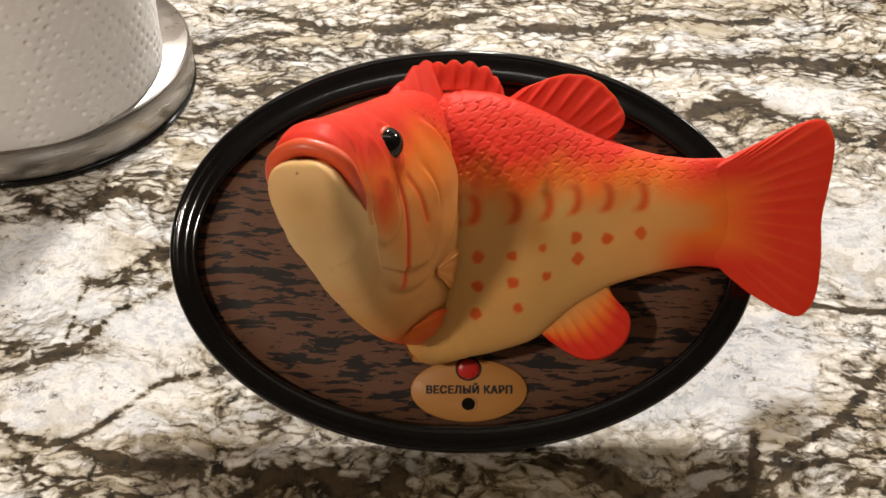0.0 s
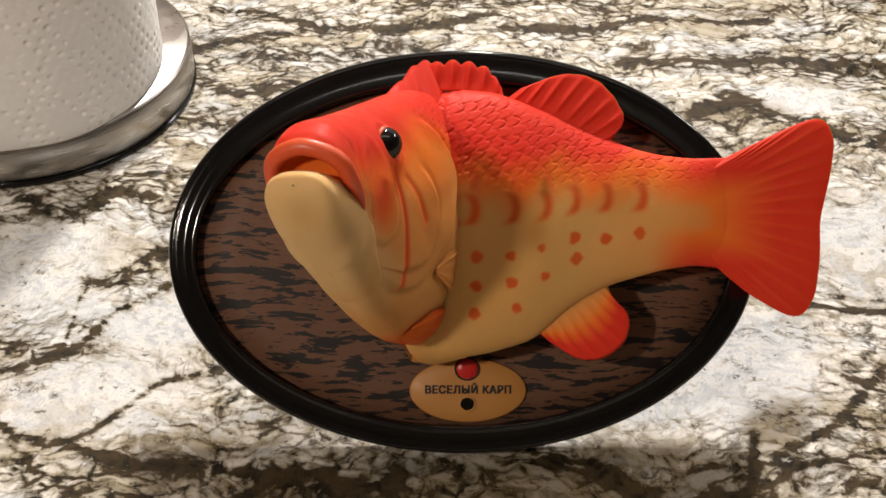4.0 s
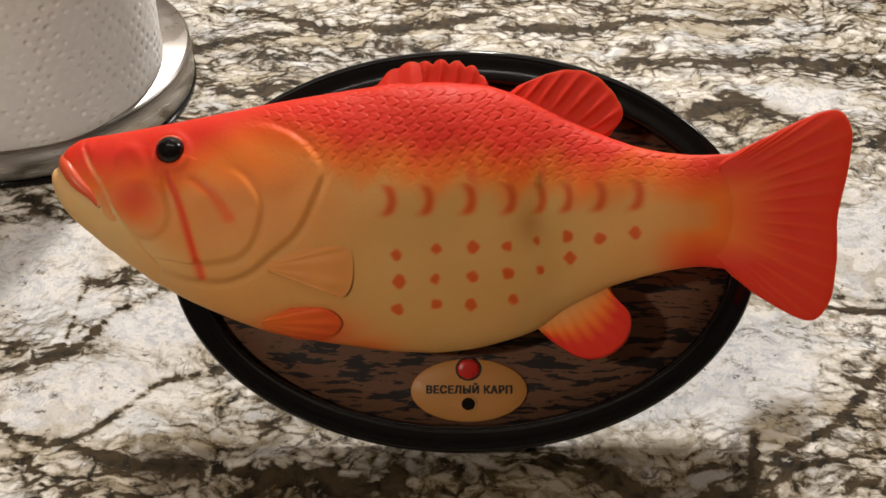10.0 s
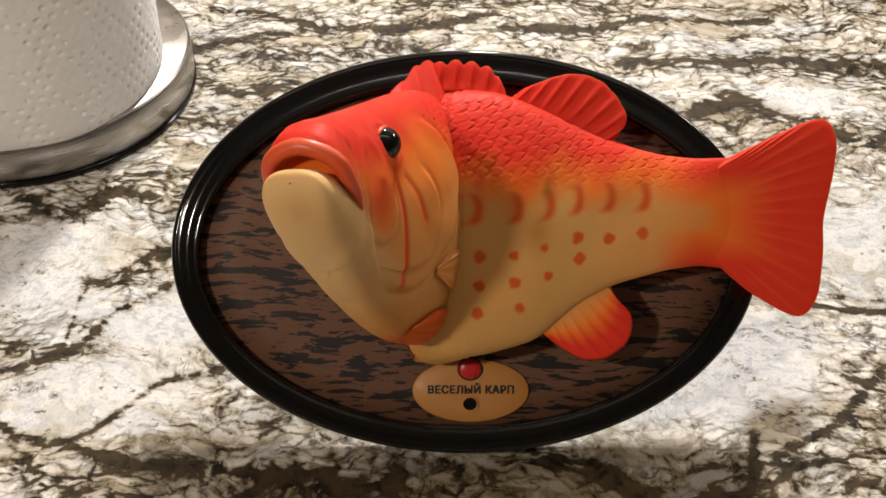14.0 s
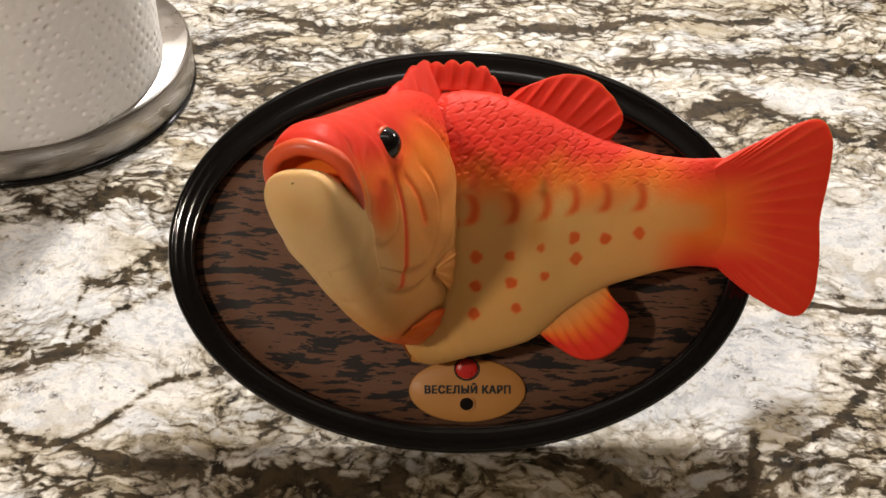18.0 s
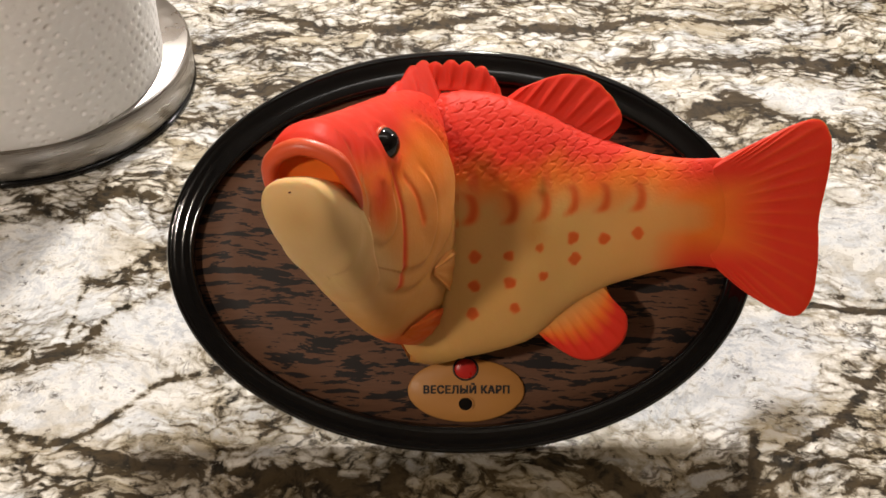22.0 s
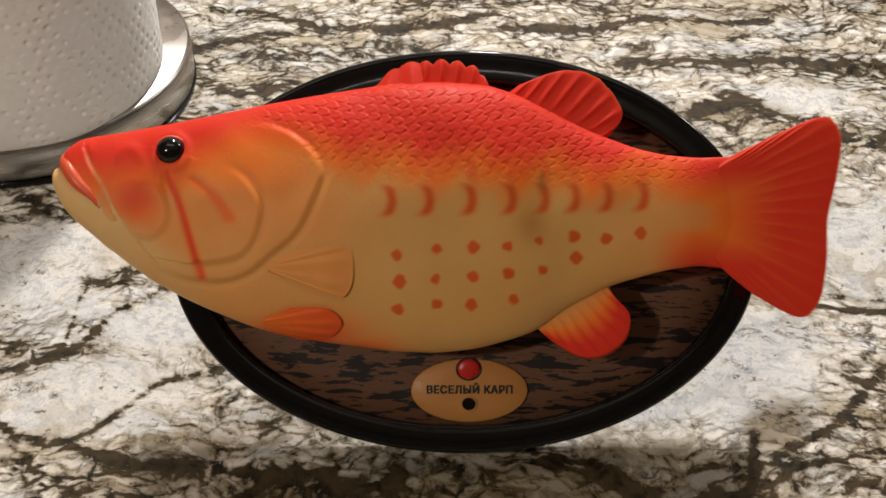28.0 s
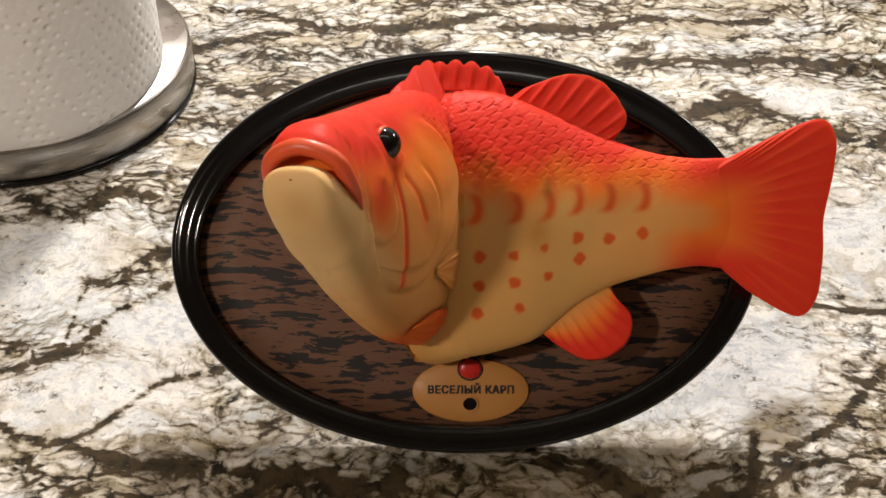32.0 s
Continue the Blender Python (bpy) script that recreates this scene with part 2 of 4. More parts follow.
VEINS_RIGHT = [
    (4, 1, ((41, -49), (63, -54), (77, -63), (86, -72))), (2, 0.8, ((110, -72), (130, -69), (137, -47), (138, -38))),
    (1.8, 0.55, ((132, -66), (145, -63), (152, -55), (173, -51), (195, -47))), (2, 0.75, ((145, -51), (160, -41), (178, -30), (192, -15), (209, 3))),
    (2.2, 0.9, ((185, 45), (201, 41), (225, 38))), (1.5, 0.7, ((187, 55), (203, 49), (226, 47))), (5, 0.85, ((224, 200), (234, 186), (246, 178), (262, 186)))]
VEINS_BACK = [
    (6, 0.85, ((140, 200), (163, 215), (185, 221), (196, 209))), (4, 0.9, ((43, 304), (103, 304), (131, 316), (176, 312), (217, 312))),
    (4, 0.8, ((114, 263), (168, 266), (222, 264), (290, 261))), (4, 0.8, ((-154, 327), (-119, 323), (-92, 309), (-54, 304), (-16, 305), (29, 319))),
    (4, 0.8, ((-159, 281), (-131, 291), (-98, 298), (-76, 301))), (5, 0.75, ((-152, 239), (-126, 230), (-93, 239)))]


def worktop():
    """The slab, finely divided where it lies open, with masks for its pattern and for shade painted before the plaque.
    """
    gx = np.unique(np.round(np.concatenate([np.linspace(-1.2, -0.42, 12), np.linspace(-0.42, 0.42, 421), np.linspace(0.42, 1.2, 12)]), 5))
    gy = np.unique(np.round(np.concatenate([np.linspace(-0.63, -0.14, 10), np.linspace(-0.14, 0.46, 301), np.linspace(0.46, 0.87, 8)]), 5))
    X, Y = np.meshgrid(gx, gy, indexing="ij")
    x, y = X.reshape(-1) * 1000, Y.reshape(-1) * 1000
    vein = np.zeros(x.shape)
    for half, strength, run in VEINS_LEFT + VEINS_RIGHT + VEINS_BACK:
        run = np.array(smooth_line(run, 5))
        d = np.full(x.shape, 1e9)
        for (ax, ay), (bx, by) in zip(run[:-1], run[1:]):
            t = np.clip(((x - ax) * (bx - ax) + (y - ay) * (by - ay)) / ((bx - ax) ** 2 + (by - ay) ** 2 + 1e-9), 0, 1)
            d = np.minimum(d, np.hypot(x - ax - t * (bx - ax), y - ay - t * (by - ay)))
        vein = np.maximum(vein, strength * np.exp(-(d / (half * 1.1)) ** 2))

    def cloud(cx, cy, rx, ry, turn=0):
        c, s = math.cos(radians(turn)), math.sin(radians(turn))
        u, v = (x - cx) * c + (y - cy) * s, -(x - cx) * s + (y - cy) * c
        return np.exp(-((u / rx) ** 2 + (v / ry) ** 2) ** 2)

    calm = np.maximum.reduce([cloud(-165, -12, 55, 26, 15), cloud(-205, 75, 45, 38), cloud(-130, 30, 40, 22, 25), cloud(125, 0, 60, 38, 20), cloud(235, 95, 60, 42), cloud(222, 225, 32, 18)])
    blue = np.maximum.reduce([cloud(125, 0, 60, 40), cloud(-175, 30, 22, 26, 50), cloud(-125, 32, 30, 14), cloud(-212, 70, 30, 22)])
    # tan patches of stone, and the plaque's shade painted on the slab in front
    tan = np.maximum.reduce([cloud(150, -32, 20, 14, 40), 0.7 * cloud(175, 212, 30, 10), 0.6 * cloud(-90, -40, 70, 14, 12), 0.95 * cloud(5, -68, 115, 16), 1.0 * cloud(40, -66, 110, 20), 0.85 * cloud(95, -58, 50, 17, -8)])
    n, m = len(gx), len(gy)
    top = np.stack([X.reshape(-1), Y.reshape(-1), np.zeros(n * m)], -1)
    faces = [(i * m + j, (i + 1) * m + j, (i + 1) * m + j + 1, i * m + j + 1) for i in range(n - 1) for j in range(m - 1)]
    ring = [i * m for i in range(n)] + [(n - 1) * m + j for j in range(1, m)] + [i * m + m - 1 for i in range(n - 2, -1, -1)] + [j for j in range(m - 2, 0, -1)]
    k = n * m
    low = top[ring] - np.array([0, 0, 0.03])
    faces += [(ring[i], k + i, k + (i + 1) % len(ring), ring[(i + 1) % len(ring)]) for i in range(len(ring))]
    pad = np.zeros(len(ring))
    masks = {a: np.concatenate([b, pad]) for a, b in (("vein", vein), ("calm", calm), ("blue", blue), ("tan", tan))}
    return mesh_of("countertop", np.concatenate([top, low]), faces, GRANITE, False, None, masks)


# ---- room ----
def room():
    for name, size, centre, mat, label in (
            ("wall_north", (5.2, 0.1, 2.5), (0, 1.25, 0.35), WALL, "plain beige painted kitchen wall"),
            ("wall_south", (5.2, 0.1, 2.5), (0, -2.65, 0.35), WALL, "plain beige painted kitchen wall"),
            ("wall_east", (0.1, 5.2, 2.5), (2.65, 0, 0.35), WALL, "plain beige painted kitchen wall"),
            ("wall_west", (0.1, 5.2, 2.5), (-2.65, 0, 0.35), WALL, "plain beige painted kitchen wall"),
            ("floor", (5.4, 5.4, 0.1), (0, 0, -0.95), FLOOR, "plain brown wooden kitchen floor"),
            ("ceiling", (5.4, 5.4, 0.1), (0, 0, 1.65), CEIL, "plain white painted ceiling")):
        tagged(new(name, box(name, size, centre, mat)), label, name.split("_")[0], kind="structure")
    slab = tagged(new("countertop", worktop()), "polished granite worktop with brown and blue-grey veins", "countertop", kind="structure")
    tagged(new("kitchen_island", box("kitchen_island", (2.3, 1.4, 0.869), (0, 0.12, -0.4655), WALL)),
           "plain painted island base under the granite", "kitchen island", kind="structure")
    return slab


room()


# ---- paper towel holder ----
def towel_holder(x, y):
    R, H = 0.0975, 0.0265
    stand = tagged(new("paper_towel_holder"), "round brushed steel paper towel holder on granite", "towel holder")
    stand.location = (x, y, 0)
    part("base", lathe("base", [(0.0, 0.003), (R - 0.002, 0.003), (R, 0.005), (R, H - 0.002), (R - 0.002, H), (0.0, H)], STEEL, closed=False), stand, "brushed steel weighted base")
    part("foot_ring", lathe("foot_ring", [(R - 0.004, 0.0), (R + 0.0006, 0.0), (R + 0.0006, 0.0032), (R - 0.004, 0.0032)], BLACK), stand, "thin black rubber foot ring")
    part("pole", lathe("pole", [(0.0, H), (0.006, H), (0.006, 0.335), (0.004, 0.34), (0.0, 0.34)], STEEL, 32, closed=False), stand)


def towel_roll(x, y, radius, z0):
    """Embossed tissue wound on a card core; staggered pressed dots all over."""
    seg, height = 840, 0.275
    u = np.arange(seg) * 2 * math.pi / seg
    v = np.concatenate([np.linspace(0, 0.14, 260, endpoint=False), np.linspace(0.14, height, 60)])
    rows = len(v)
    U, V = np.meshgrid(u, v, indexing="ij")
    a, b = U * radius / 0.0078, V / 0.0056
    stag = a + 0.5 * (np.floor(b) % 2)
    d2 = ((stag % 1) - 0.5) ** 2 + (((b % 1) - 0.5) * 0.9) ** 2
    block = (np.sin(U * radius / 0.034 * 2 * math.pi + V * 60) * np.sin(V / 0.05 * 2 * math.pi) > -0.15) * 1.0
    dots = -0.0010 * np.exp(-d2 / 0.040) * (0.25 + 0.75 * block)
    weave = 0.00013 * np.sin(U * radius / 0.0016 * 2 * math.pi) * np.sin(V / 0.0016 * 2 * math.pi)
    lump = np.array([[0.0012 * noise.noise((math.cos(p) * 2, math.sin(p) * 2, q * 9)) for q in v] for p in u])
    r = radius + dots + weave + lump - 0.0016 * np.exp(-V / 0.002)
    verts = np.stack([r * np.cos(U), r * np.sin(U), V], -1).reshape(-1, 3)
    faces = [(i * rows + j, ((i + 1) % seg) * rows + j, ((i + 1) % seg) * rows + j + 1, i * rows + j + 1) for i in range(seg) for j in range(rows - 1)]
    roll = tagged(new("paper_towel_roll"), "white embossed paper towel roll on a steel holder", "paper towels")
    roll.location = (x, y, z0)
    part("paper_winding", mesh_of("paper_winding", verts, faces, PAPER), roll)
    part("rolled_edge", lathe("rolled_edge", [(0.021, 0.0008), (radius - 0.002, 0.0008), (radius - 0.002, height), (0.021, height)], PAPER), roll)
    part("core", lathe("core", [(0.019, 0.0), (0.0208, 0.0), (0.0208, height), (0.019, height)], CARD, 48), roll, "brown cardboard core tube")


towel_holder(-0.251, 0.234)
towel_roll(-0.247, 0.214, 0.0815, 0.0268)


def tumbler(x, y):
    t = tagged(new("drinking_glass"), "clear thick-bottomed drinking glass on granite", "glass")
    t.location = (x, y, 0)
    part("bowl", lathe("bowl", [(0.0, 0.0), (0.027, 0.0), (0.030, 0.003), (0.036, 0.11), (0.0355, 0.111), (0.0345, 0.11), (0.0275, 0.014), (0.024, 0.012), (0.0, 0.012)], GLASS, 64, closed=False), t)


tumbler(0.325, 0.372)

# ---- singing fish ----
toy = tagged(new("singing_fish_plaque"), "red and cream rubber singing fish on black oval plaque", "novelty toy")


def L(x, y, h=0.0):
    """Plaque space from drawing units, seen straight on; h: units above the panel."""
    k = S * (1 - h / FAR)
    return ((x - 784) * k, (441 - y) * k, h * S)


def oval(cx, cy, a, b, h, n):
    return [L(cx + a * math.cos(2 * math.pi * i / n), cy - b * math.sin(2 * math.pi * i / n), h) for i in range(n)]


def ringed(name, ovals, material, cap=False, n=160):
    verts, faces = [], []
    for o in ovals:
        verts += oval(*o, n)
    for k in range(len(ovals) - 1):
        faces += [(k * n + i, k * n + (i + 1) % n, (k + 1) * n + (i + 1) % n, (k + 1) * n + i) for i in range(n)]
    if cap:
        faces.append(tuple((len(ovals) - 1) * n + i for i in range(n)))
    return mesh_of(name, verts, faces, material)


def plaque():
    c = (817, 446)
    rim = [(*c, 500, 338, -80), (*c, 517, 354, -78), (*c, 520, 356, -70), (*c, 520, 356, 10), (*c, 519.3, 355.3, 14.5), (*c, 517.5, 353.5, 17.6), (*c, 514.5, 350.5, 19.2), (*c, 511.5, 347.5, 19.8), (*c, 510.2, 346.2, 18.9), (*c, 508.8, 344.8, 19.6),
           (*c, 504, 340, 19.6), (*c, 498, 334, 19.3), (*c, 493, 328.5, 19.3), (*c, 490, 325, 19.9), (*c, 487, 321.5, 21.0), (*c, 484.5, 318, 22.2), (817, 447, 482, 315, 23.3), (817, 448, 480, 312.5, 24.1), (817, 449, 477.5, 309.5, 24.5), (817, 450, 475.5, 307, 24.0), (817, 450.5, 473.8, 305, 22.2), (817, 451, 472.3, 303.2, 18), (817, 451, 471.4, 302.2, 10), (817, 451, 470.8, 301.6, 0), (817, 451, 466, 298, -6)]
    part("rim", ringed("rim", rim, BLACK), toy, "glossy black moulded plastic rim")
    part("panel", ringed("panel", [(817, 451, 471, 302, -12), (817, 451, 471, 302, -1), (817, 451, 400, 250, 0), (817, 451, 200, 120, 0), (817, 451, 3, 2, 0)], WOOD, True), toy, "brown printed wood-grain panel")
    part("back_cover", ringed("back_cover", [(*c, 470, 308, -70), (*c, 503, 341, -79), (*c, 200, 140, -84), (*c, 4, 3, -84)], BLACK, True), toy)


plaque()


def name_plate():
    c = (826, 691)
    plate = part("name_plate", ringed("name_plate", [(*c, 103, 56, -1), (*c, 103, 56, 4), (*c, 101, 54, 6), (*c, 50, 27, 6), (*c, 2, 1, 6)], PLATE, True), toy, "tan oval plastic name plate with black lettering")
    part("button_ring", ringed("button_ring", [(825, 653, 23, 21, 5), (825, 653, 23, 21, 7), (825, 653, 20, 18, 7), (825, 653, 20, 18, 4)], INK, n=48), plate)
    part("push_button", ringed("push_button", [(825, 653, 19.5, 17.5, 4), (825, 653, 19.5, 17.5, 9), (825, 653, 17, 15, 11), (825, 653, 8, 7, 12), (825, 653, 1, 1, 12)], BUTTON, True, 48), plate, "round red push button")
    part("sensor_bezel", ringed("sensor_bezel", [(825, 715, 15, 14, 5), (825, 715, 15, 14, 8), (825, 715, 12, 11, 8), (825, 715, 12, 11, 5)], PLATE, n=48), plate)
    part("sensor_window", ringed("sensor_window", [(825, 715, 12.5, 11.5, 6.4), (825, 715, 6, 6, 6.8), (825, 715, 1, 1, 6.8)], EYE_BLACK, True, 48), plate, "round black sensor window")
    curve = bpy.data.curves.new("lettering", "FONT")
    curve.body = "\u0412\u0415\u0421\u0415\u041b\u042b\u0419 \u041a\u0410\u0420\u041f"
    curve.align_x, curve.align_y = "CENTER", "CENTER"
    curve.size, curve.extrude, curve.space_character = 1.0, 0.0, 1.1
    ob = bpy.data.objects.new("lettering_curve", curve)
    scene.collection.objects.link(ob)
    dg = bpy.context.evaluated_depsgraph_get()
    flat = bpy.data.meshes.new_from_object(ob.evaluated_get(dg))
    bpy.data.objects.remove(ob)
    co = np.array([v.co for v in flat.vertices])
    tris = [tuple(p.vertices) for p in flat.polygons]
    bpy.data.meshes.remove(flat)
    w, mid = np.ptp(co[:, 0]), (co[:, 0].max() + co[:, 0].min()) / 2
    k = 150 * S / w
    place = np.array(L(826.5, 690.5, 6.5))
    verts, faces = [], []
    for i, (dx, dy) in enumerate(((-0.055, -0.03), (0.055, -0.03), (0, 0), (-0.055, 0.03), (0.055, 0.03))):
        base = len(verts)
        verts += [place + np.array(((x - mid + dx) * k, (y + dy) * k * 1.05, 0.05 * i * S)) for x, y, _ in co]
        faces += [tuple(base + q for q in f) for f in tris]
    me = mesh_of("lettering", verts, faces, INK, False)
    part("lettering", me, plate, "bold black block capitals")


name_plate()

# the fish: a loft along x in drawing units; z is the offset from its middle plane
MID = 95.0                                       # middle plane above the panel


def along(points):
    xs, ys = zip(*points)
    xs, ys = np.array(xs, float), np.array(ys, float)
    d = np.diff(ys) / np.diff(xs)
    m = np.concatenate([[d[0]], np.where(d[:-1] * d[1:] > 0, 2 * d[:-1] * d[1:] / (d[:-1] + d[1:] + 1e-9), 0), [d[-1]]])

    def f(x):
        x = np.clip(np.asarray(x, float), xs[0], xs[-1])
        i = np.clip(np.searchsorted(xs, x) - 1, 0, len(xs) - 2)
        h = xs[i + 1] - xs[i]
        t = (x - xs[i]) / h
        return (ys[i] * (1 + 2 * t) * (1 - t) ** 2 + m[i] * h * t * (1 - t) ** 2 + ys[i + 1] * t * t * (3 - 2 * t) + m[i + 1] * h * t * t * (t - 1))
    return f


back_line = along([(116, 272), (124, 262), (150, 247), (200, 238), (250, 229), (300, 220), (400, 200), (470, 186), (560, 170), (640, 157), (700, 149), (770, 147), (850, 152), (900, 166), (960, 194), (1020, 224), (1075, 248), (1130, 267), (1180, 277), (1230, 281), (1300, 279)])
belly_line = along([(116, 284), (150, 328), (187, 369), (197, 438), (210, 451), (255, 485), (300, 515), (350, 540), (400, 561), (450, 580), (500, 594), (560, 604), (640, 615), (700, 622), (760, 624), (820, 619), (880, 606), (940, 586), (1000, 545), (1050, 518), (1075, 506), (1120, 492), (1180, 477), (1230, 471), (1300, 480)])
half_width = along([(116, 24), (122, 40), (132, 51), (150, 59), (190, 64), (225, 66), (270, 69), (320, 73), (400, 81), (500, 90), (600, 95), (700, 97), (800, 92), (900, 80), (1000, 62), (1100, 46), (1200, 33), (1235, 22.5), (1260, 15.5), (1280, 11), (1300, 7.5)])


def seen_at(x, y, z):
    """Where a point of the fish shows, seen straight on (drawing units)."""
    k = (1 - MID / FAR) / (1 - (MID + np.abs(z)) / FAR)
    return 784 + (x - 784) * k, 441 + (y - 441) * k


def near_line(px, py, pts):
    """Distance to a polyline, and the side of it (positive to the right of its way)."""
    best = np.full(px.shape, 1e9)
    side = np.zeros(px.shape)
    for (ax, ay), (bx, by) in zip(pts[:-1], pts[1:]):
        dx, dy = bx - ax, by - ay
        t = np.clip(((px - ax) * dx + (py - ay) * dy) / (dx * dx + dy * dy), 0, 1)
        d = np.hypot(px - ax - t * dx, py - ay - t * dy)
        s = np.sign(dx * (py - ay) - dy * (px - ax))
        side = np.where(d < best, s, side)
        best = np.minimum(best, d)
    return best, side


def step(a, lo, hi):
    t = np.clip((a - lo) / (hi - lo), 0, 1)
    return t * t * (3 - 2 * t)


OPERCLE = smooth_line([(413, 212), (470, 216), (519, 235), (556, 268), (570, 305), (558, 345), (525, 412), (472, 459), (436, 488), (389, 503), (330, 498), (285, 480)])
PREOPERCLE = smooth_line([(372, 288), (410, 298), (440, 322), (462, 365), (450, 423), (419, 459), (366, 470), (345, 468)])
CHEEK = smooth_line([(285, 330), (297, 372), (290, 405), (262, 425), (228, 420)])
NOSE = smooth_line([(160, 268), (195, 275), (225, 262), (250, 290), (243, 320)])
MAXILLA = smooth_line([(146, 262), (152, 285), (166, 312), (180, 338), (198, 378)])
SLASH = smooth_line([(290, 305), (314, 365), (332, 425), (353, 490)])
SLASH_TWO = smooth_line([(335, 318), (372, 345), (400, 385)])
MARKS_X = (683, 750, 825, 897, 957, 1013, 1070, 1132)
DOTS = ((697, 452), (768, 441), (833, 438), (893, 436), (950, 426), (1015, 419), (1071, 423), (1130, 413), (702, 498), (766, 494), (832, 490), (895, 484), (957, 478), (1018, 457), (699, 548), (768, 538), (829, 539), (904, 530))
red_line = along([(100, 318), (180, 322), (240, 316), (300, 312), (360, 276), (450, 242), (540, 250), (600, 272), (700, 285), (800, 290), (900, 296), (1000, 300), (1100, 310), (1180, 300), (1300, 300)])


def relief(px, py):
    """Height of the moulded detail, in drawing units."""
    h = np.zeros(px.shape)
    d, s = near_line(px, py, OPERCLE)
    h += (np.where(s > 0, 4.4 * np.exp(-d / 60) * step(d, 0, 14), 0) - 2.2 * np.exp(-(d / 8) ** 2)) * step(np.hypot(px - 413, py - 212), 0, 110) * step(px, 270, 350)
    d, s = near_line(px, py, PREOPERCLE)
    h += (np.where(s > 0, 4 * np.exp(-d / 50) * step(d, 0, 14), 0) - 1.6 * np.exp(-(d / 8) ** 2)) * step(np.hypot(px - 372, py - 288), 10, 80)
    d, s = near_line(px, py, CHEEK)
    h += np.where(s > 0, 2.6 * np.exp(-d / 35) * step(d, 0, 14), 0) - 1.0 * np.exp(-(d / 7) ** 2)
    d, s = near_line(px, py, NOSE)
    h += 2.6 * np.exp(-(d / 12) ** 2)
    d, s = near_line(px, py, MAXILLA)
    h += np.where(s > 0, 3.0 * np.exp(-d / 14) * step(d, 0, 6), 0) - 1.8 * np.exp(-(d / 5) ** 2)
    h += 3 * np.exp(-((np.hypot(px - 297, py - 268) - 30) / 9) ** 2)
    h -= 2 * np.exp(-(near_line(px, py, SLASH)[0] / 7) ** 2) + 1.5 * np.exp(-(near_line(px, py, SLASH_TWO)[0] / 8) ** 2)
    h += 1.2 * np.sin(px / 31 + 1.3 * np.sin(py / 27)) * np.sin(py / 38 + np.sin(px / 44)) * step(600 - px, 0, 100)
    h += 2.2 * np.sin(px / 47 + 1.5 * np.sin(py / 61)) * np.sin(py / 52 + np.sin(px / 83)) * step(px, 560, 640) * (1 - step(px, 1100, 1200))
    # scales on the back
    zone = step(px, 400, 520) * (1 - step(px, 1180, 1280) * 0.8) * (1 - step(py, 235 + 0.03 * px, 320 + 0.03 * px))
    zone = zone * (1 - 0.85 * step(570 - px, 0, 60) * step(py, 215, 240))
    lean = 0.16 + 0.10 * np.sin(px / 260)
    u = (px + lean * py + 7 * np.sin(py / 41 + px / 95)) / 22.0
    v = (py - lean * px + 6 * np.sin(px / 73) + 2.5 * np.sin(px / 17 + py / 29)) / 15.0
    row = np.floor(v)
    fv = v - row - 0.5
    uu = u + 0.5 * (row % 2) + 0.18 * np.sin(row * 12.9) - 0.42 * (1 - 4 * fv * fv)
    fu = uu - np.floor(uu)
    own = 0.75 + 0.45 * np.sin(np.floor(uu) * 7.3 + row * 3.1)
    edge = np.exp(-((1 - fu) / 0.13) ** 2) + np.exp(-(fu / 0.10) ** 2)
    seam = np.exp(-((0.5 - np.abs(fv)) / 0.11) ** 2)
    h += zone * own * (1.5 * (fu - 0.5) - 1.15 * edge - 0.6 * seam)
    # ribs of the tail root
    h += 0.8 * np.sin(px / 5.2) * step(px, 1130, 1200) * (1 - step(py, 270, 330)) * (1 - step(px, 1240, 1280))
    return h


def tail_tone(px, py):
    """Red lobes and an orange middle on the tail."""
    off = np.abs(py - 385)
    red = np.maximum(step(off, 12, 92), step(px - 0.15 * off, 1225, 1385))
    return np.clip(red, 0, 0.97), np.clip(0.5 + step(off, 10, 60) + step(px, 1220, 1320), 0, 1)


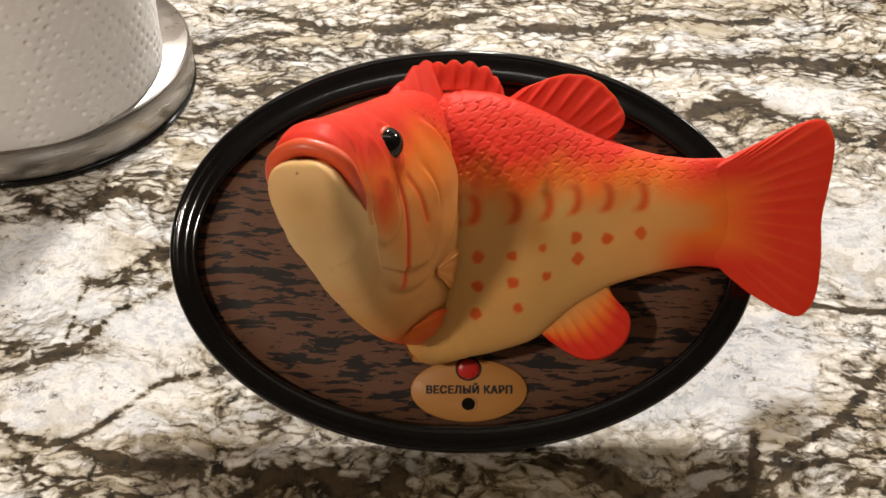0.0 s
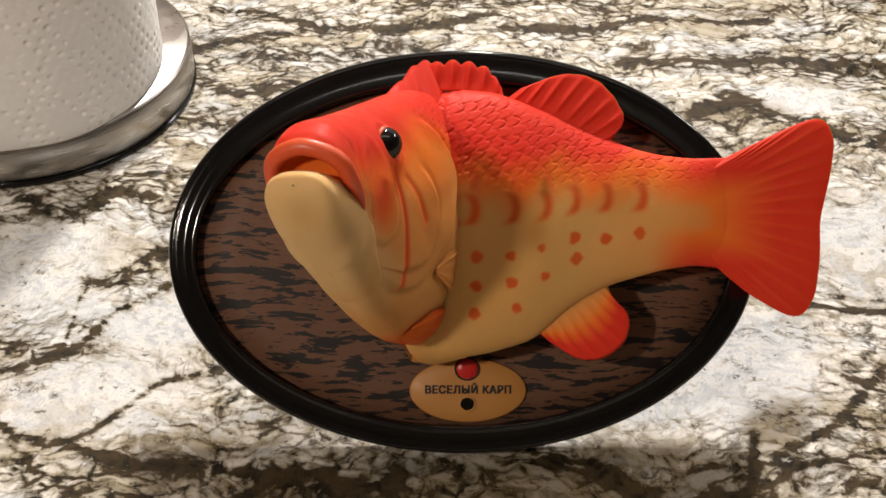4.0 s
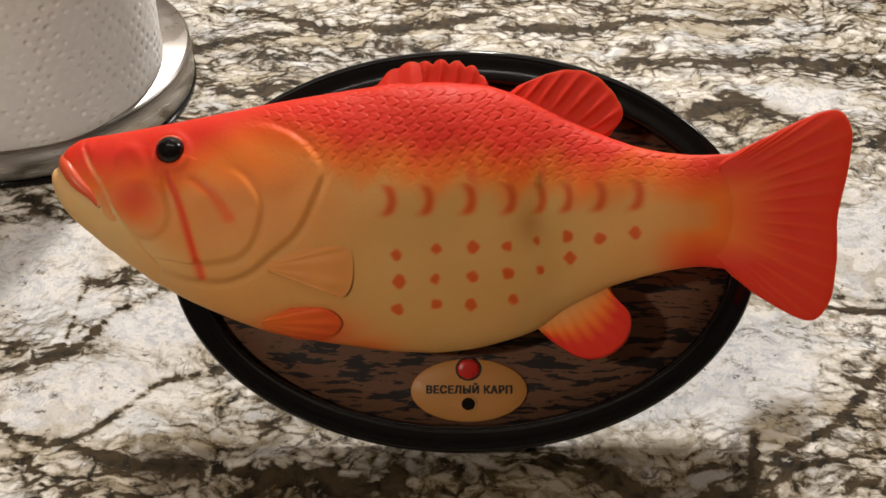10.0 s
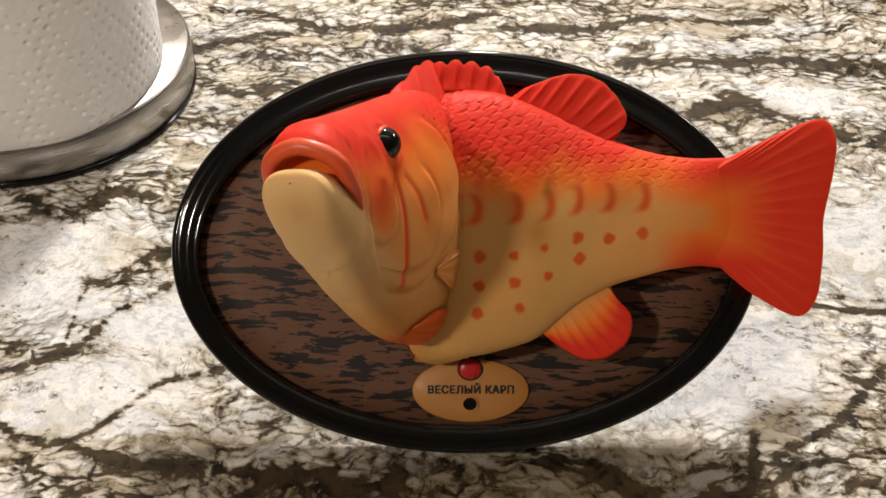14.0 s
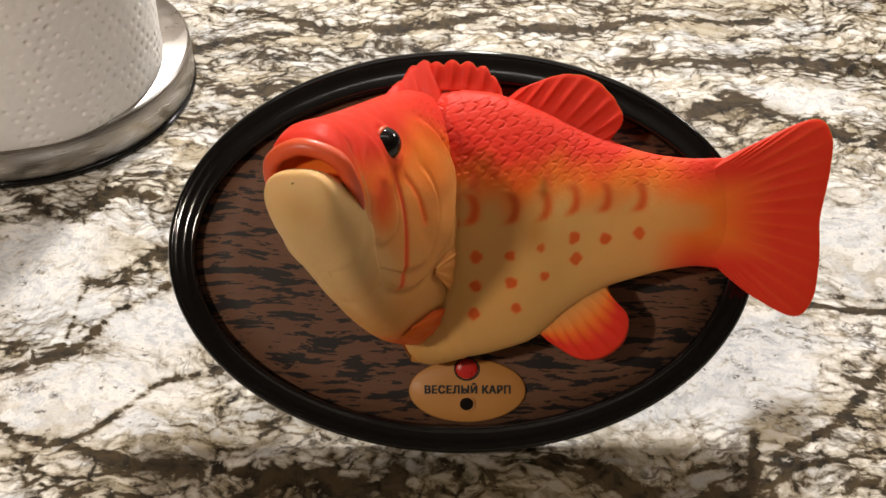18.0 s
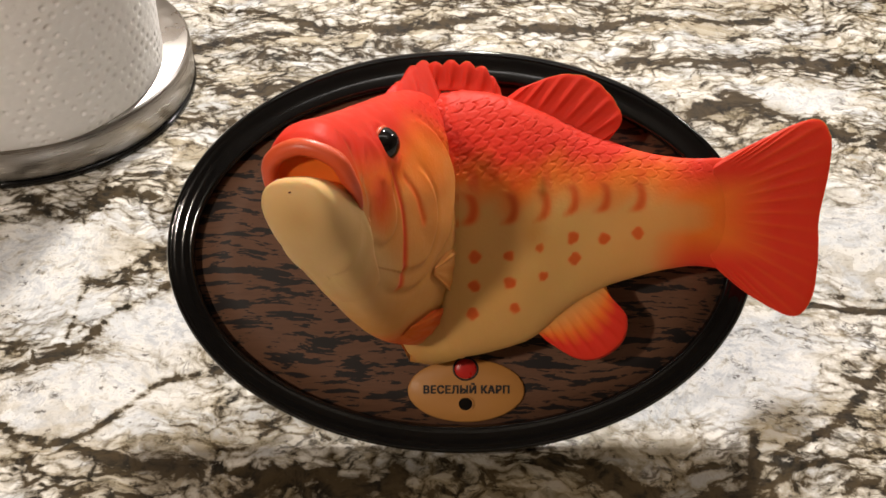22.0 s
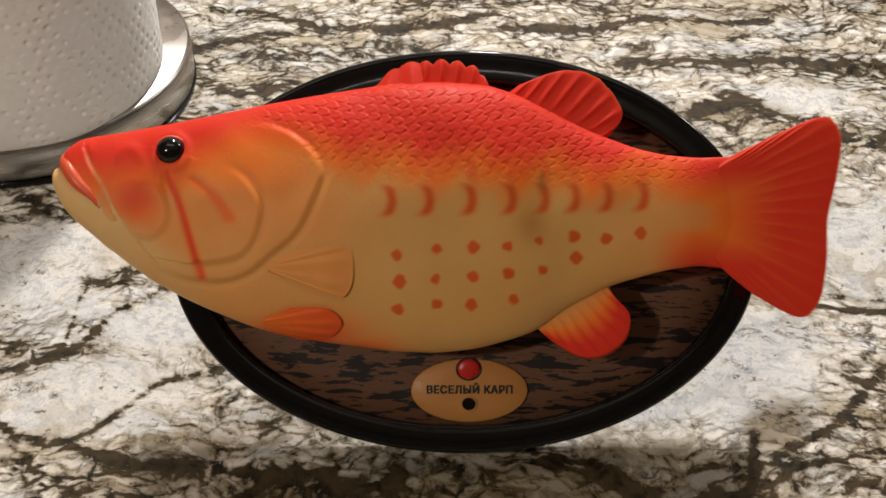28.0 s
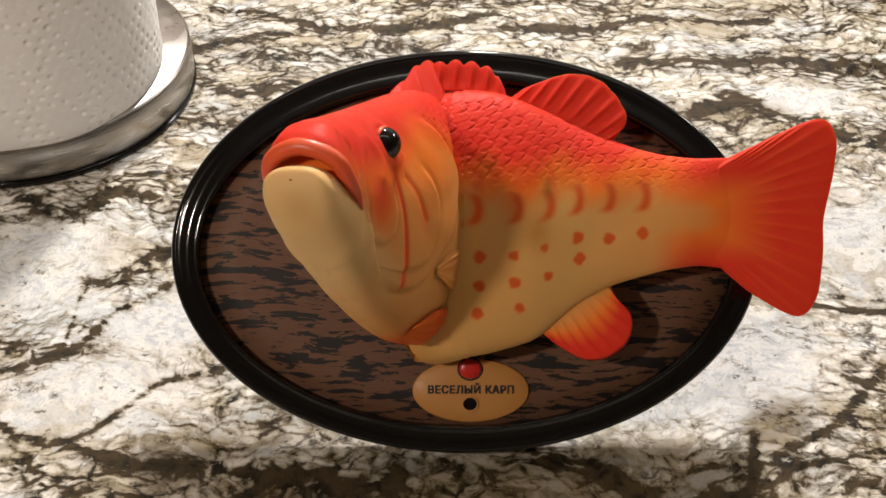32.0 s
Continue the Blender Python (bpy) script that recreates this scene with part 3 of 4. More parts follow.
def paint(px, py):
    """Paint masks: red, orange, and brown for blotches, spots and grooves."""
    wob = 10 * np.sin(px / 23.0) + 6 * np.sin(px / 11.0 + py / 17)
    rl = red_line(px) + 10 + wob * step(px, 560, 640)
    red = 1 - step(py, rl - 62, rl + 26)
    orange = 1 - step(py, rl - 10, rl + 74)
    orange = np.maximum(orange, 0.3 * step(px, 1000, 1250))
    tail_red, tail_orange = tail_tone(px, py)
    orange = np.maximum(orange, tail_orange * step(px, 1120, 1235))
    red = np.maximum(red, tail_red * step(px, 1130, 1240))
    orange = np.maximum(orange, 0.95 * np.exp(-(((px - 420) / 185) ** 2 + ((py - 280) / 95) ** 2)))
    orange = np.maximum(orange, 1.0 * np.exp(-(((px - 238) / 62) ** 2 + ((py - 352) / 62) ** 2)))
    orange = np.maximum(orange, 0.5 * (1 - step(px, 430, 800)) * (1 - 0.6 * step(py, 350, 480)))
    orange = np.maximum(orange, 0.9 * np.exp(-(((px - 530) / 100) ** 2 + ((py - 585) / 40) ** 2)))
    red = np.maximum(red, 0.72 * np.exp(-(((px - 232) / 46) ** 2 + ((py - 345) / 44) ** 2)))
    red = np.maximum(red, 0.75 * np.exp(-(((px - 535) / 85) ** 2 + ((py - 592) / 26) ** 2)))
    red = np.maximum(red, 0.85 * np.exp(-(near_line(px, py, SLASH)[0] / 6.5) ** 2))
    orange = np.maximum(orange, 0.9 * np.exp(-(near_line(px, py, SLASH)[0] / 11) ** 2))
    red = np.maximum(red, 0.35 * np.exp(-(near_line(px, py, SLASH_TWO)[0] / 11) ** 2))
    orange = np.maximum(orange, 0.9 * np.exp(-(near_line(px, py, SLASH_TWO)[0] / 16) ** 2))
    orange = np.maximum(orange, 0.8 * np.exp(-(((px - 640) / 70) ** 2 + ((py - 615) / 24) ** 2)))
    red = np.maximum(red, 0.30 * np.exp(-(((px - 630) / 60) ** 2 + ((py - 618) / 20) ** 2)))
    spot = np.zeros(px.shape)
    for i, x in enumerate(MARKS_X):
        y = 355 - 1.2 * i
        arc = np.abs(np.hypot(px - x + 34, py - y) - 40)
        spot = np.maximum(spot, 1.0 * np.exp(-(arc / 8.5) ** 2) * (px > x - 22) * (1 - step(np.abs(py - y), 18, 34)))
        smear = (1 - step(np.abs(px - x - 4 - 0.12 * (py - 300)), 4, 17)) * (1 - step(py, 300, 345)) * step(py, 240, 290)
        red = np.maximum(red, 0.5 * smear * step(px, 660, 800))
        orange = np.maximum(orange, 0.8 * smear)
    for x, y in DOTS:
        r = 8.8 + 1.8 * math.sin(x * 1.7 + y)
        spot = np.maximum(spot, 0.95 * (1 - step(np.hypot(px - x, (py - y) * (1 + 0.12 * math.sin(x))) + 1.6 * np.sin(px / 4 + y) * np.sin(py / 3 + x), r - 3, r + 3)))
    orange = np.maximum(orange, spot)
    red = np.maximum(red, spot * 0.66)
    # brown blotches on the rear flank; browner along gill and cheek grooves and on spots
    umber = 0.55 * np.exp(-(((px - 935) / 28) ** 2 + ((py - 395) / 36) ** 2)) + 0.6 * np.exp(-(((px - 955) / 8) ** 2 + ((py - 322) / 18) ** 2))
    umber = umber + 0.16 * (np.exp(-((near_line(px, py, OPERCLE)[0]) / 5) ** 2) + np.exp(-((near_line(px, py, PREOPERCLE)[0]) / 5) ** 2)) * step(py, 290, 400)
    umber = umber + 0.15 * np.exp(-((near_line(px, py, CHEEK)[0]) / 5) ** 2)
    umber = umber + 0.36 * spot
    return np.clip(red, 0, 1), np.clip(orange, 0, 1), np.clip(umber, 0, 1)


def to_plaque(x, y, z):
    k = S * (1 - MID / FAR)
    return np.stack([(x - 784) * k, (441 - y) * k, MID * S + z * k], -1)


def loft(xs, top, bottom, width, front=250, rear=60, palate=None, power=0.9):
    """Rings of a fish body: points (rows, ring, 3), normals, and paint masks."""
    phi = np.concatenate([np.linspace(0, math.pi, front, endpoint=False), np.linspace(math.pi, 2 * math.pi, rear, endpoint=False)])
    X, F = np.meshgrid(xs, phi, indexing="ij")
    T, B, W = top(X), bottom(X), width(X)
    C, H = (T + B) / 2, (B - T) / 2
    Y = C - H * np.cos(F)
    Zs = np.sin(F)
    low = np.where(np.cos(F) < 0, np.interp(X, [150, 190, 330, 480], [power, 0.62, 0.72, power]), power)
    Z = W * np.sign(Zs) * np.abs(Zs) ** low
    Z = Z * (1 - np.interp(X, [150, 250, 600, 800], [0.0, 0.12, 0.2, 0.0]) * np.clip(-np.cos(F), 0, 1) ** 1.5)
    Z = np.where(Z < 0, Z * np.interp(X, [500, 700], [1.0, 0.85]), Z)
    inner = np.zeros(X.shape)
    if palate is not None:
        # the open mouth: an arch whose legs end at the lip, with a hollow roof
        deep = palate(X)
        half = np.where(F > math.pi, 2 * math.pi - F, F)
        outer = half < math.pi / 2
        q = np.where(outer, half, math.pi - half)
        roof = np.interp(X, [116, 150, 187], [0.55, 0.62, 0.97]) * (B - T)
        ay = np.where(outer, T + (B - T) * (1 - np.cos(q)), T + roof + (B - T - roof) * (1 - np.cos(q)))
        az = np.where(outer, W, np.maximum(W - 12, 2)) * np.sin(q) ** 0.8 * np.where(F > math.pi, -1, 1)
        Y, Z = Y + (ay - Y) * deep, Z + (az - Z) * deep
        inner = (half > math.pi / 2 + 0.03) * step(deep, 0.3, 0.6)
    px, py = seen_at(X, Y, Z)
    P = to_plaque(X, Y, Z)

    def normals(Q):
        du = np.gradient(Q, axis=0)
        dv = (np.roll(Q, -1, axis=1) - np.roll(Q, 1, axis=1))
        n = np.cross(dv, du)
        return n / (np.linalg.norm(n, axis=-1, keepdims=True) + 1e-12)

    N = normals(P)
    if np.mean(np.sum(N * (P - P.mean(axis=1, keepdims=True)), -1)) < 0:
        N = -N
    N0 = N.copy()
    P = P + N * (relief(px, py) * (1 - inner) * np.clip(np.abs(Zs) * 2.2, 0, 1) * S)[..., None]
    M = normals(P)
    N = M if np.mean(np.sum(M * N, -1)) > 0 else -M
    if palate is not None:
        # smooth shading across the corner of the mouth
        k = int(np.argmin(np.abs(xs - 213)))
        f = slice(0, front)
        for i in np.nonzero((xs > 172) & (xs < 213))[0]:
            ref = np.stack([np.interp(Y[i, f], Y[k, f], N0[k, f, c]) for c in range(3)], -1)
            w = (step(xs[i], 172, 184) * (F[i, f] < math.pi * (0.47 if xs[i] < 190 else 0.9)))[:, None]
            q = N[i, f] * (1 - w) + ref * w
            N[i, f] = q / np.linalg.norm(q, axis=-1, keepdims=True)
    red, orange, umber = paint(px, py)
    fold = near_line(px, py, MAXILLA)[0]
    pale = 0.75 * step(py - 300 - 0.62 * (px - 100), -8, 45) * (1 - step(px, 220, 400)) * (1 - 0.8 * np.exp(-(((px - 240) / 50) ** 2 + ((py - 365) / 45) ** 2)))
    pale = np.maximum(pale, 0.5 * np.exp(-(fold / 3.2) ** 2) * step(py, 262, 285))
    red, orange = red * (1 - inner) + 0.12 * inner, orange * (1 - inner) + inner
    return P, N, (red, orange, umber, pale * (1 - inner))


def shell(name, P, N, masks, i0, i1, parent, label="", cap=(True, True), tuck=3):
    """The rows i0..i1 of a loft as one part, closed at its ends."""
    j0, j1 = max(i0 - tuck, 0), min(i1 + tuck, len(P) - 1)
    sink = np.array([0.0] + [0.35, 1.0, 2.2, 4.0, 6.0][:tuck])
    k = np.arange(j0, j1 + 1)
    over = np.maximum(np.maximum(i0 - k, k - i1), 0)
    M = N[j0:j1 + 1]
    Q = P[j0:j1 + 1] - M * (sink[over] * S)[:, None, None]
    i0, i1 = j0, j1
    rows, ring = Q.shape[:2]
    verts = Q.reshape(-1, 3)
    faces = []
    for i in range(rows - 1):
        a, b = i * ring, (i + 1) * ring
        faces += [(a + j, b + j, b + (j + 1) % ring, a + (j + 1) % ring) for j in range(ring)]
    nv = M.reshape(-1, 3)
    ms = [m[i0:i1 + 1].reshape(-1) for m in masks]
    for end, row in ((0, 0), (1, rows - 1)):
        if cap[end]:
            c = verts[row * ring:(row + 1) * ring].mean(axis=0, keepdims=True)
            out = (Q[row] - Q[1 if row == 0 else row - 1]).mean(axis=0)
            k = len(verts)
            verts = np.concatenate([verts, c])
            nv = np.concatenate([nv, (out / np.linalg.norm(out))[None]])
            ms = [np.append(m, (0.0, 0.05, 0.0, 0.75)[q] if name == "lower_jaw" else (0.15, 0.5, 0.0, 0.0)[q]) for q, m in enumerate(ms)]
            faces += [(row * ring + (j + 1) % ring, row * ring + j, k) if row == 0 else (row * ring + j, row * ring + (j + 1) % ring, k) for j in range(ring)]
    # outward faces
    a, b, c = (verts[q] for q in faces[ring // 4][:3])
    if np.dot(np.cross(b - a, c - a), nv[faces[ring // 4][0]]) < 0:
        faces = [f[::-1] for f in faces]
    me = mesh_of(name, verts, faces, SKIN, True, nv, dict(zip(("red", "orange", "umber", "pale"), ms)))
    return part(name, me, parent, label)


JOINTS_HEAD = tuple(range(725, 616, -9))         # from the body towards the head
JOINTS_FOLD = tuple(range(809, 725, -14))        # the skin that dips behind the turned head
JOINTS_TAIL = tuple(range(924, 1015, 10))
HEAD_AXIS, TAIL_AXIS = -77.0, 5.0              # depth of the bending axes behind the middle plane


def fish():
    xs = np.concatenate([116 + 14 * np.linspace(0, 1, 8, endpoint=False) ** 1.5, np.arange(130, 1301, 2.5)])
    for j in JOINTS_HEAD + JOINTS_FOLD + JOINTS_TAIL:
        xs[np.argmin(np.abs(xs - j))] = j
    palate = along([(116, 1.0), (187, 1.0), (197, 0.0), (310, 0.0)])
    P, N, masks = loft(xs, back_line, belly_line, half_width, palate=palate)

    def row(x):
        return int(np.argmin(np.abs(xs - x)))

    parts = {}
    parts["head"] = shell("head", P, N, masks, 0, row(JOINTS_HEAD[-1]), toy, "red and cream rubber fish head with gill cover")
    cuts = JOINTS_HEAD[::-1]
    for i in range(len(cuts) - 1):
        parts["neck%d" % i] = shell("neck_section", P, N, masks, row(cuts[i]), row(cuts[i + 1]), toy)
    for i, x in enumerate(JOINTS_FOLD):
        parts["fold%d" % i] = shell("shoulder_section", P, N, masks, row(x - 14), row(x), toy, tuck=5)
    parts["trunk"] = shell("trunk", P, N, masks, row(JOINTS_FOLD[0]), row(JOINTS_TAIL[0]), toy, "scaly red back and spotted cream belly")
    for i in range(len(JOINTS_TAIL) - 1):
        parts["rear%d" % i] = shell("rear_section", P, N, masks, row(JOINTS_TAIL[i]), row(JOINTS_TAIL[i + 1]), toy)
    parts["tail"] = shell("tail_root", P, N, masks, row(JOINTS_TAIL[-1]), len(xs) - 1, toy, "orange-red rubber tail root")
    return parts


PARTS = fish()


def fin(name, base, tip, parent, rays, thick, label="", ripple=2.0, red_from=0.0, n=60, m=22, scallop=0.0, tone=None, rise=0.12):
    """A fin between a base line and a tip line, with raised rays on both faces."""
    base, tip = np.array(smooth_line(base, 8)), np.array(smooth_line(tip, 8))

    def at(line, t):
        d = np.concatenate([[0], np.cumsum(np.hypot(*np.diff(line, axis=0).T))])
        return np.stack([np.interp(t * d[-1], d, line[:, i]) for i in (0, 1)], -1)

    t = np.linspace(0, 1, n)
    s = np.linspace(0, 1, m)
    Bp, Tp = at(base, t), at(tip, t)
    Tp = Bp + (Tp - Bp) * (1 + scallop * (np.abs(np.sin(math.pi * rays * t)) - 1)[:, None])
    XY = Bp[:, None] + (Tp - Bp)[:, None] * s[None, :, None]
    wave = ripple * (1.9 * np.abs(np.sin(math.pi * rays * t)) ** 5 - 0.7)[:, None] * (np.sin(math.pi * np.clip(s * 0.8 + 0.12, 0, 1)) * step(s, rise - 0.12, rise + 0.2))[None]
    fade = np.sqrt(np.clip(1 - s ** 6, 0, 1))[None] * np.clip(np.minimum(t, 1 - t) * 18, 0, 1)[:, None] ** 0.5
    Z = (thick[0] + (thick[1] - thick[0]) * s[None] + wave) * fade
    if tone:
        Z = Z * 0.95
    verts, masks = [], {"red": [], "orange": [], "umber": []}
    for sign in (1, -1):
        x, y = XY[..., 0], XY[..., 1]
        P = to_plaque(x, y, sign * np.maximum(Z, 0.3 * (fade > 0.01)))
        verts.append(P.reshape(-1, 3))
        r = np.clip((s[None] + 0.05 * wave / max(ripple, 0.1) - red_from) * 3.0 + 0 * t[:, None], 0, 1)
        o = np.clip((0.25 if red_from < 0 else 0.1) + (s[None] + 0 * t[:, None]) * 2, 0, 1)
        if tone:
            r, o = tone(x, y)
            r = np.clip(r - 0.12 * np.maximum(wave, 0) / max(ripple, 0.1), 0, 1)
        masks["red"].append(r.reshape(-1))
        masks["orange"].append(o.reshape(-1))
        masks["umber"].append(np.zeros(n * m))
    k = n * m
    faces = []
    for i in range(n - 1):
        for j in range(m - 1):
            a, b, c, d = i * m + j, (i + 1) * m + j, (i + 1) * m + j + 1, i * m + j + 1
            faces += [(a, b, c, d), (d + k, c + k, b + k, a + k)]
    edge = [i * m for i in range(n)] + [(n - 1) * m + j for j in range(1, m)] + [i * m + m - 1 for i in range(n - 2, -1, -1)] + [j for j in range(m - 2, 0, -1)]
    faces += [(edge[(i + 1) % len(edge)], edge[i], edge[i] + k, edge[(i + 1) % len(edge)] + k) for i in range(len(edge))]
    me = mesh_of(name, np.concatenate(verts), faces, SKIN, True, None, {a: np.concatenate(b) for a, b in masks.items()})
    return part(name, me, parent, label)


def fins():
    PARTS["front_fin"] = fin("dorsal_fin_front", [(598, 240), (680, 220), (752, 200)], [(626, 174), (664, 146), (692, 120), (718, 110), (748, 112)], toy, 3, (40, 5), "scalloped red front back fin", 2.2, -1, 90, 20, 0.07)
    PARTS["spiny_fin"] = fin("spiny_dorsal_fin", [(734, 160), (790, 160), (866, 170)], [(732, 111), (775, 105), (815, 110), (842, 122), (862, 152)], PARTS["trunk"], 5, (9, 4), "scalloped red middle back fin", 2.4, -1, 110, 20, 0.17)
    fin("soft_dorsal_fin", [(885, 172), (940, 195), (1000, 225), (1062, 252)], [(915, 150), (985, 126), (1040, 132), (1078, 165), (1096, 205), (1076, 238)], PARTS["rear3"], 8, (9, 4), "fan-shaped red rear back fin", 2.4, -1, 170, 24, 0.015)
    fin("anal_fin", [(938, 575), (985, 545), (1030, 515), (1070, 500)], [(968, 602), (1020, 632), (1065, 630), (1102, 600), (1108, 556), (1080, 525)], PARTS["rear6"], 9, (10, 4), "orange-red rubber fin under the belly", 1.3, 0.34, 110, 24)
    tail = fin("tail_fin", [(1262, 290), (1256, 345), (1254, 410), (1256, 464)], [(1296, 272), (1432, 212), (1470, 238), (1468, 300), (1450, 385), (1449, 430), (1447, 470), (1436, 530), (1402, 560), (1330, 525), (1284, 490)], PARTS["tail"], 21, (12, 6), "broad red fan-shaped tail fin", 1.15, 0.22, 170, 36, tone=tail_tone, rise=0.34)
    return tail


fins()


def on_side(x, y, lift=0.0):
    """A place on the near flank of the fish that shows at (x, y)."""
    fx, fy, z = x, y, 80.0
    for _ in range(6):
        k = (1 - (MID + z) / FAR) / (1 - MID / FAR)
        fx, fy = 784 + (x - 784) * k, 441 + (y - 441) * k
        t, b, w = float(back_line(fx)), float(belly_line(fx)), float(half_width(fx))
        q = np.clip((fy - (t + b) / 2) / ((b - t) / 2), -0.999, 0.999)
        z = w * (1 - q * q) ** 0.45
    return to_plaque(np.array(fx), np.array(fy), np.array(z + lift))


def flank_fin(name, base, tip, rays, lift, label, red, orange):
    n, m = 50, 26
    base, tip = np.array(smooth_line(base, 8)), np.array(smooth_line(tip, 8))
    verts, rm, om = [], [], []
    for i in range(n):
        t = i / (n - 1)
        bq = base[min(int(t * (len(base) - 1)), len(base) - 1)]
        tq = np.array([np.interp(t * (len(tip) - 1), range(len(tip)), tip[:, k]) for k in (0, 1)])
        for j in range(m):
            s = j / (m - 1)
            p = bq + (tq - bq) * s
            e = min(t, 1 - t) * 2
            h = lift * float(step(e, 0, 0.45)) * float(step(1 - s, 0, 0.30)) * (0.35 + 0.65 * s) + 1.6 * math.sin(2 * math.pi * rays * t) * s * min(1, e * 3) * min(1, (1 - s) * 6)
            verts.append(on_side(*p, h - 2.0))
            rm.append(red * (0.35 + 0.65 * s))
            om.append(orange)
    faces = [(i * m + j, (i + 1) * m + j, (i + 1) * m + j + 1, i * m + j + 1) for i in range(n - 1) for j in range(m - 1)]
    me = mesh_of(name, verts, faces, SKIN, True, None, {"red": rm, "orange": om, "umber": [0.0] * len(rm)})
    return part(name, me, PARTS["head"], label)


def head_details():
    head = PARTS["head"]
    flank_fin("pectoral_fin", [(468, 468), (466, 474), (470, 482)], [(520, 440), (600, 434), (618, 450), (618, 500), (600, 526), (560, 512)], 5, 5, "cream moulded fin behind the gill", 0.02, 0.35)
    flank_fin("pelvic_fin", [(462, 566), (460, 574), (470, 584)], [(510, 545), (570, 546), (598, 568), (590, 590), (560, 602), (520, 600)], 5, 4.5, "red ribbed fin under the belly", 0.6, 0.95)
    # eye
    bm = bmesh.new()
    bmesh.ops.create_uvsphere(bm, u_segments=32, v_segments=20, radius=25 * S)
    me = bm_mesh("eye", bm, EYE_BLACK)
    eye = part("eye", me, head, "glossy black glass eye")
    eye.location = on_side(297, 268, -5)
    ring = lathe("eyelid", [(25 * S, -6 * S), (28 * S, -1 * S), (26.5 * S, 2.5 * S), (24 * S, 3 * S), (22 * S, -1 * S)], LIP, 48)
    lid = part("eyelid", ring, head, "red rubber rim round the eye")
    lid.location = on_side(297, 268, -10)
    a, b, c = (Vector(on_side(*q)) for q in ((297, 268), (312, 268), (297, 283)))
    lid.rotation_euler = (b - a).cross(a - c).to_track_quat("Z", "Y").to_euler()
    # upper lip: a bead round the front of the open mouth
    path = []
    for q in np.linspace(-1, 1, 49):
        x = 118 + 73 * abs(q) ** 1.7
        path.append((x, float(belly_line(min(x, 187))) - 3 + max(0, x - 187) * 0.9, math.copysign(float(half_width(x)) * (0.2 + 0.8 * min(1, abs(q) * 3)) if abs(q) > 0.02 else 0, q) * 0.97))
    path = np.array(path)
    path[:, 2] = np.convolve(np.pad(path[:, 2], 3, mode="reflect", reflect_type="odd"), np.ones(7) / 7, "valid")
    tube("upper_lip", path, lambda t: 12.0 * (1 - 0.85 * abs(2 * t - 1) ** 5), LIP, head, "orange-red rubber upper lip")


def tube(name, path, radius, material, parent, label="", sides=14):
    pts = to_plaque(path[:, 0], path[:, 1], path[:, 2])
    n = len(pts)
    tang = np.gradient(pts, axis=0)
    verts = []
    for i in range(n):
        t = Vector(tang[i]).normalized()
        a = t.orthogonal() if i == 0 else (a - t * a.dot(t))
        a = a.normalized()
        b = t.cross(a)
        r = radius(i / (n - 1)) * S
        verts += [Vector(pts[i]) + (a * math.cos(q) + b * math.sin(q)) * r for q in (2 * math.pi * k / sides for k in range(sides))]
    faces = [(i * sides + k, i * sides + (k + 1) % sides, (i + 1) * sides + (k + 1) % sides, (i + 1) * sides + k) for i in range(n - 1) for k in range(sides)]
    faces += [tuple(range(sides))[::-1], tuple((n - 1) * sides + k for k in range(sides))]
    return part(name, mesh_of(name, verts, faces, material), parent, label)


head_details()

JAW_PIVOT = Vector(to_plaque(np.array(318.0), np.array(436.0), np.array(0.0)))


def head_side(x, y):
    """Half thickness of the head at x and height y."""
    x = np.maximum(x, 202.0)
    t, b, w = back_line(x), belly_line(x), half_width(x)
    q = np.clip((y - (t + b) / 2) / ((b - t) / 2), -1, 1)
    low = np.where(q > 0, np.interp(x, [150, 190, 330, 480], [0.9, 0.62, 0.72, 0.9]), 0.9)
    return w * np.sqrt(1 - q * q) ** low * (1 - np.interp(x, [150, 250, 600, 800], [0.0, 0.12, 0.2, 0.0]) * np.clip(q, 0, 1) ** 1.5)


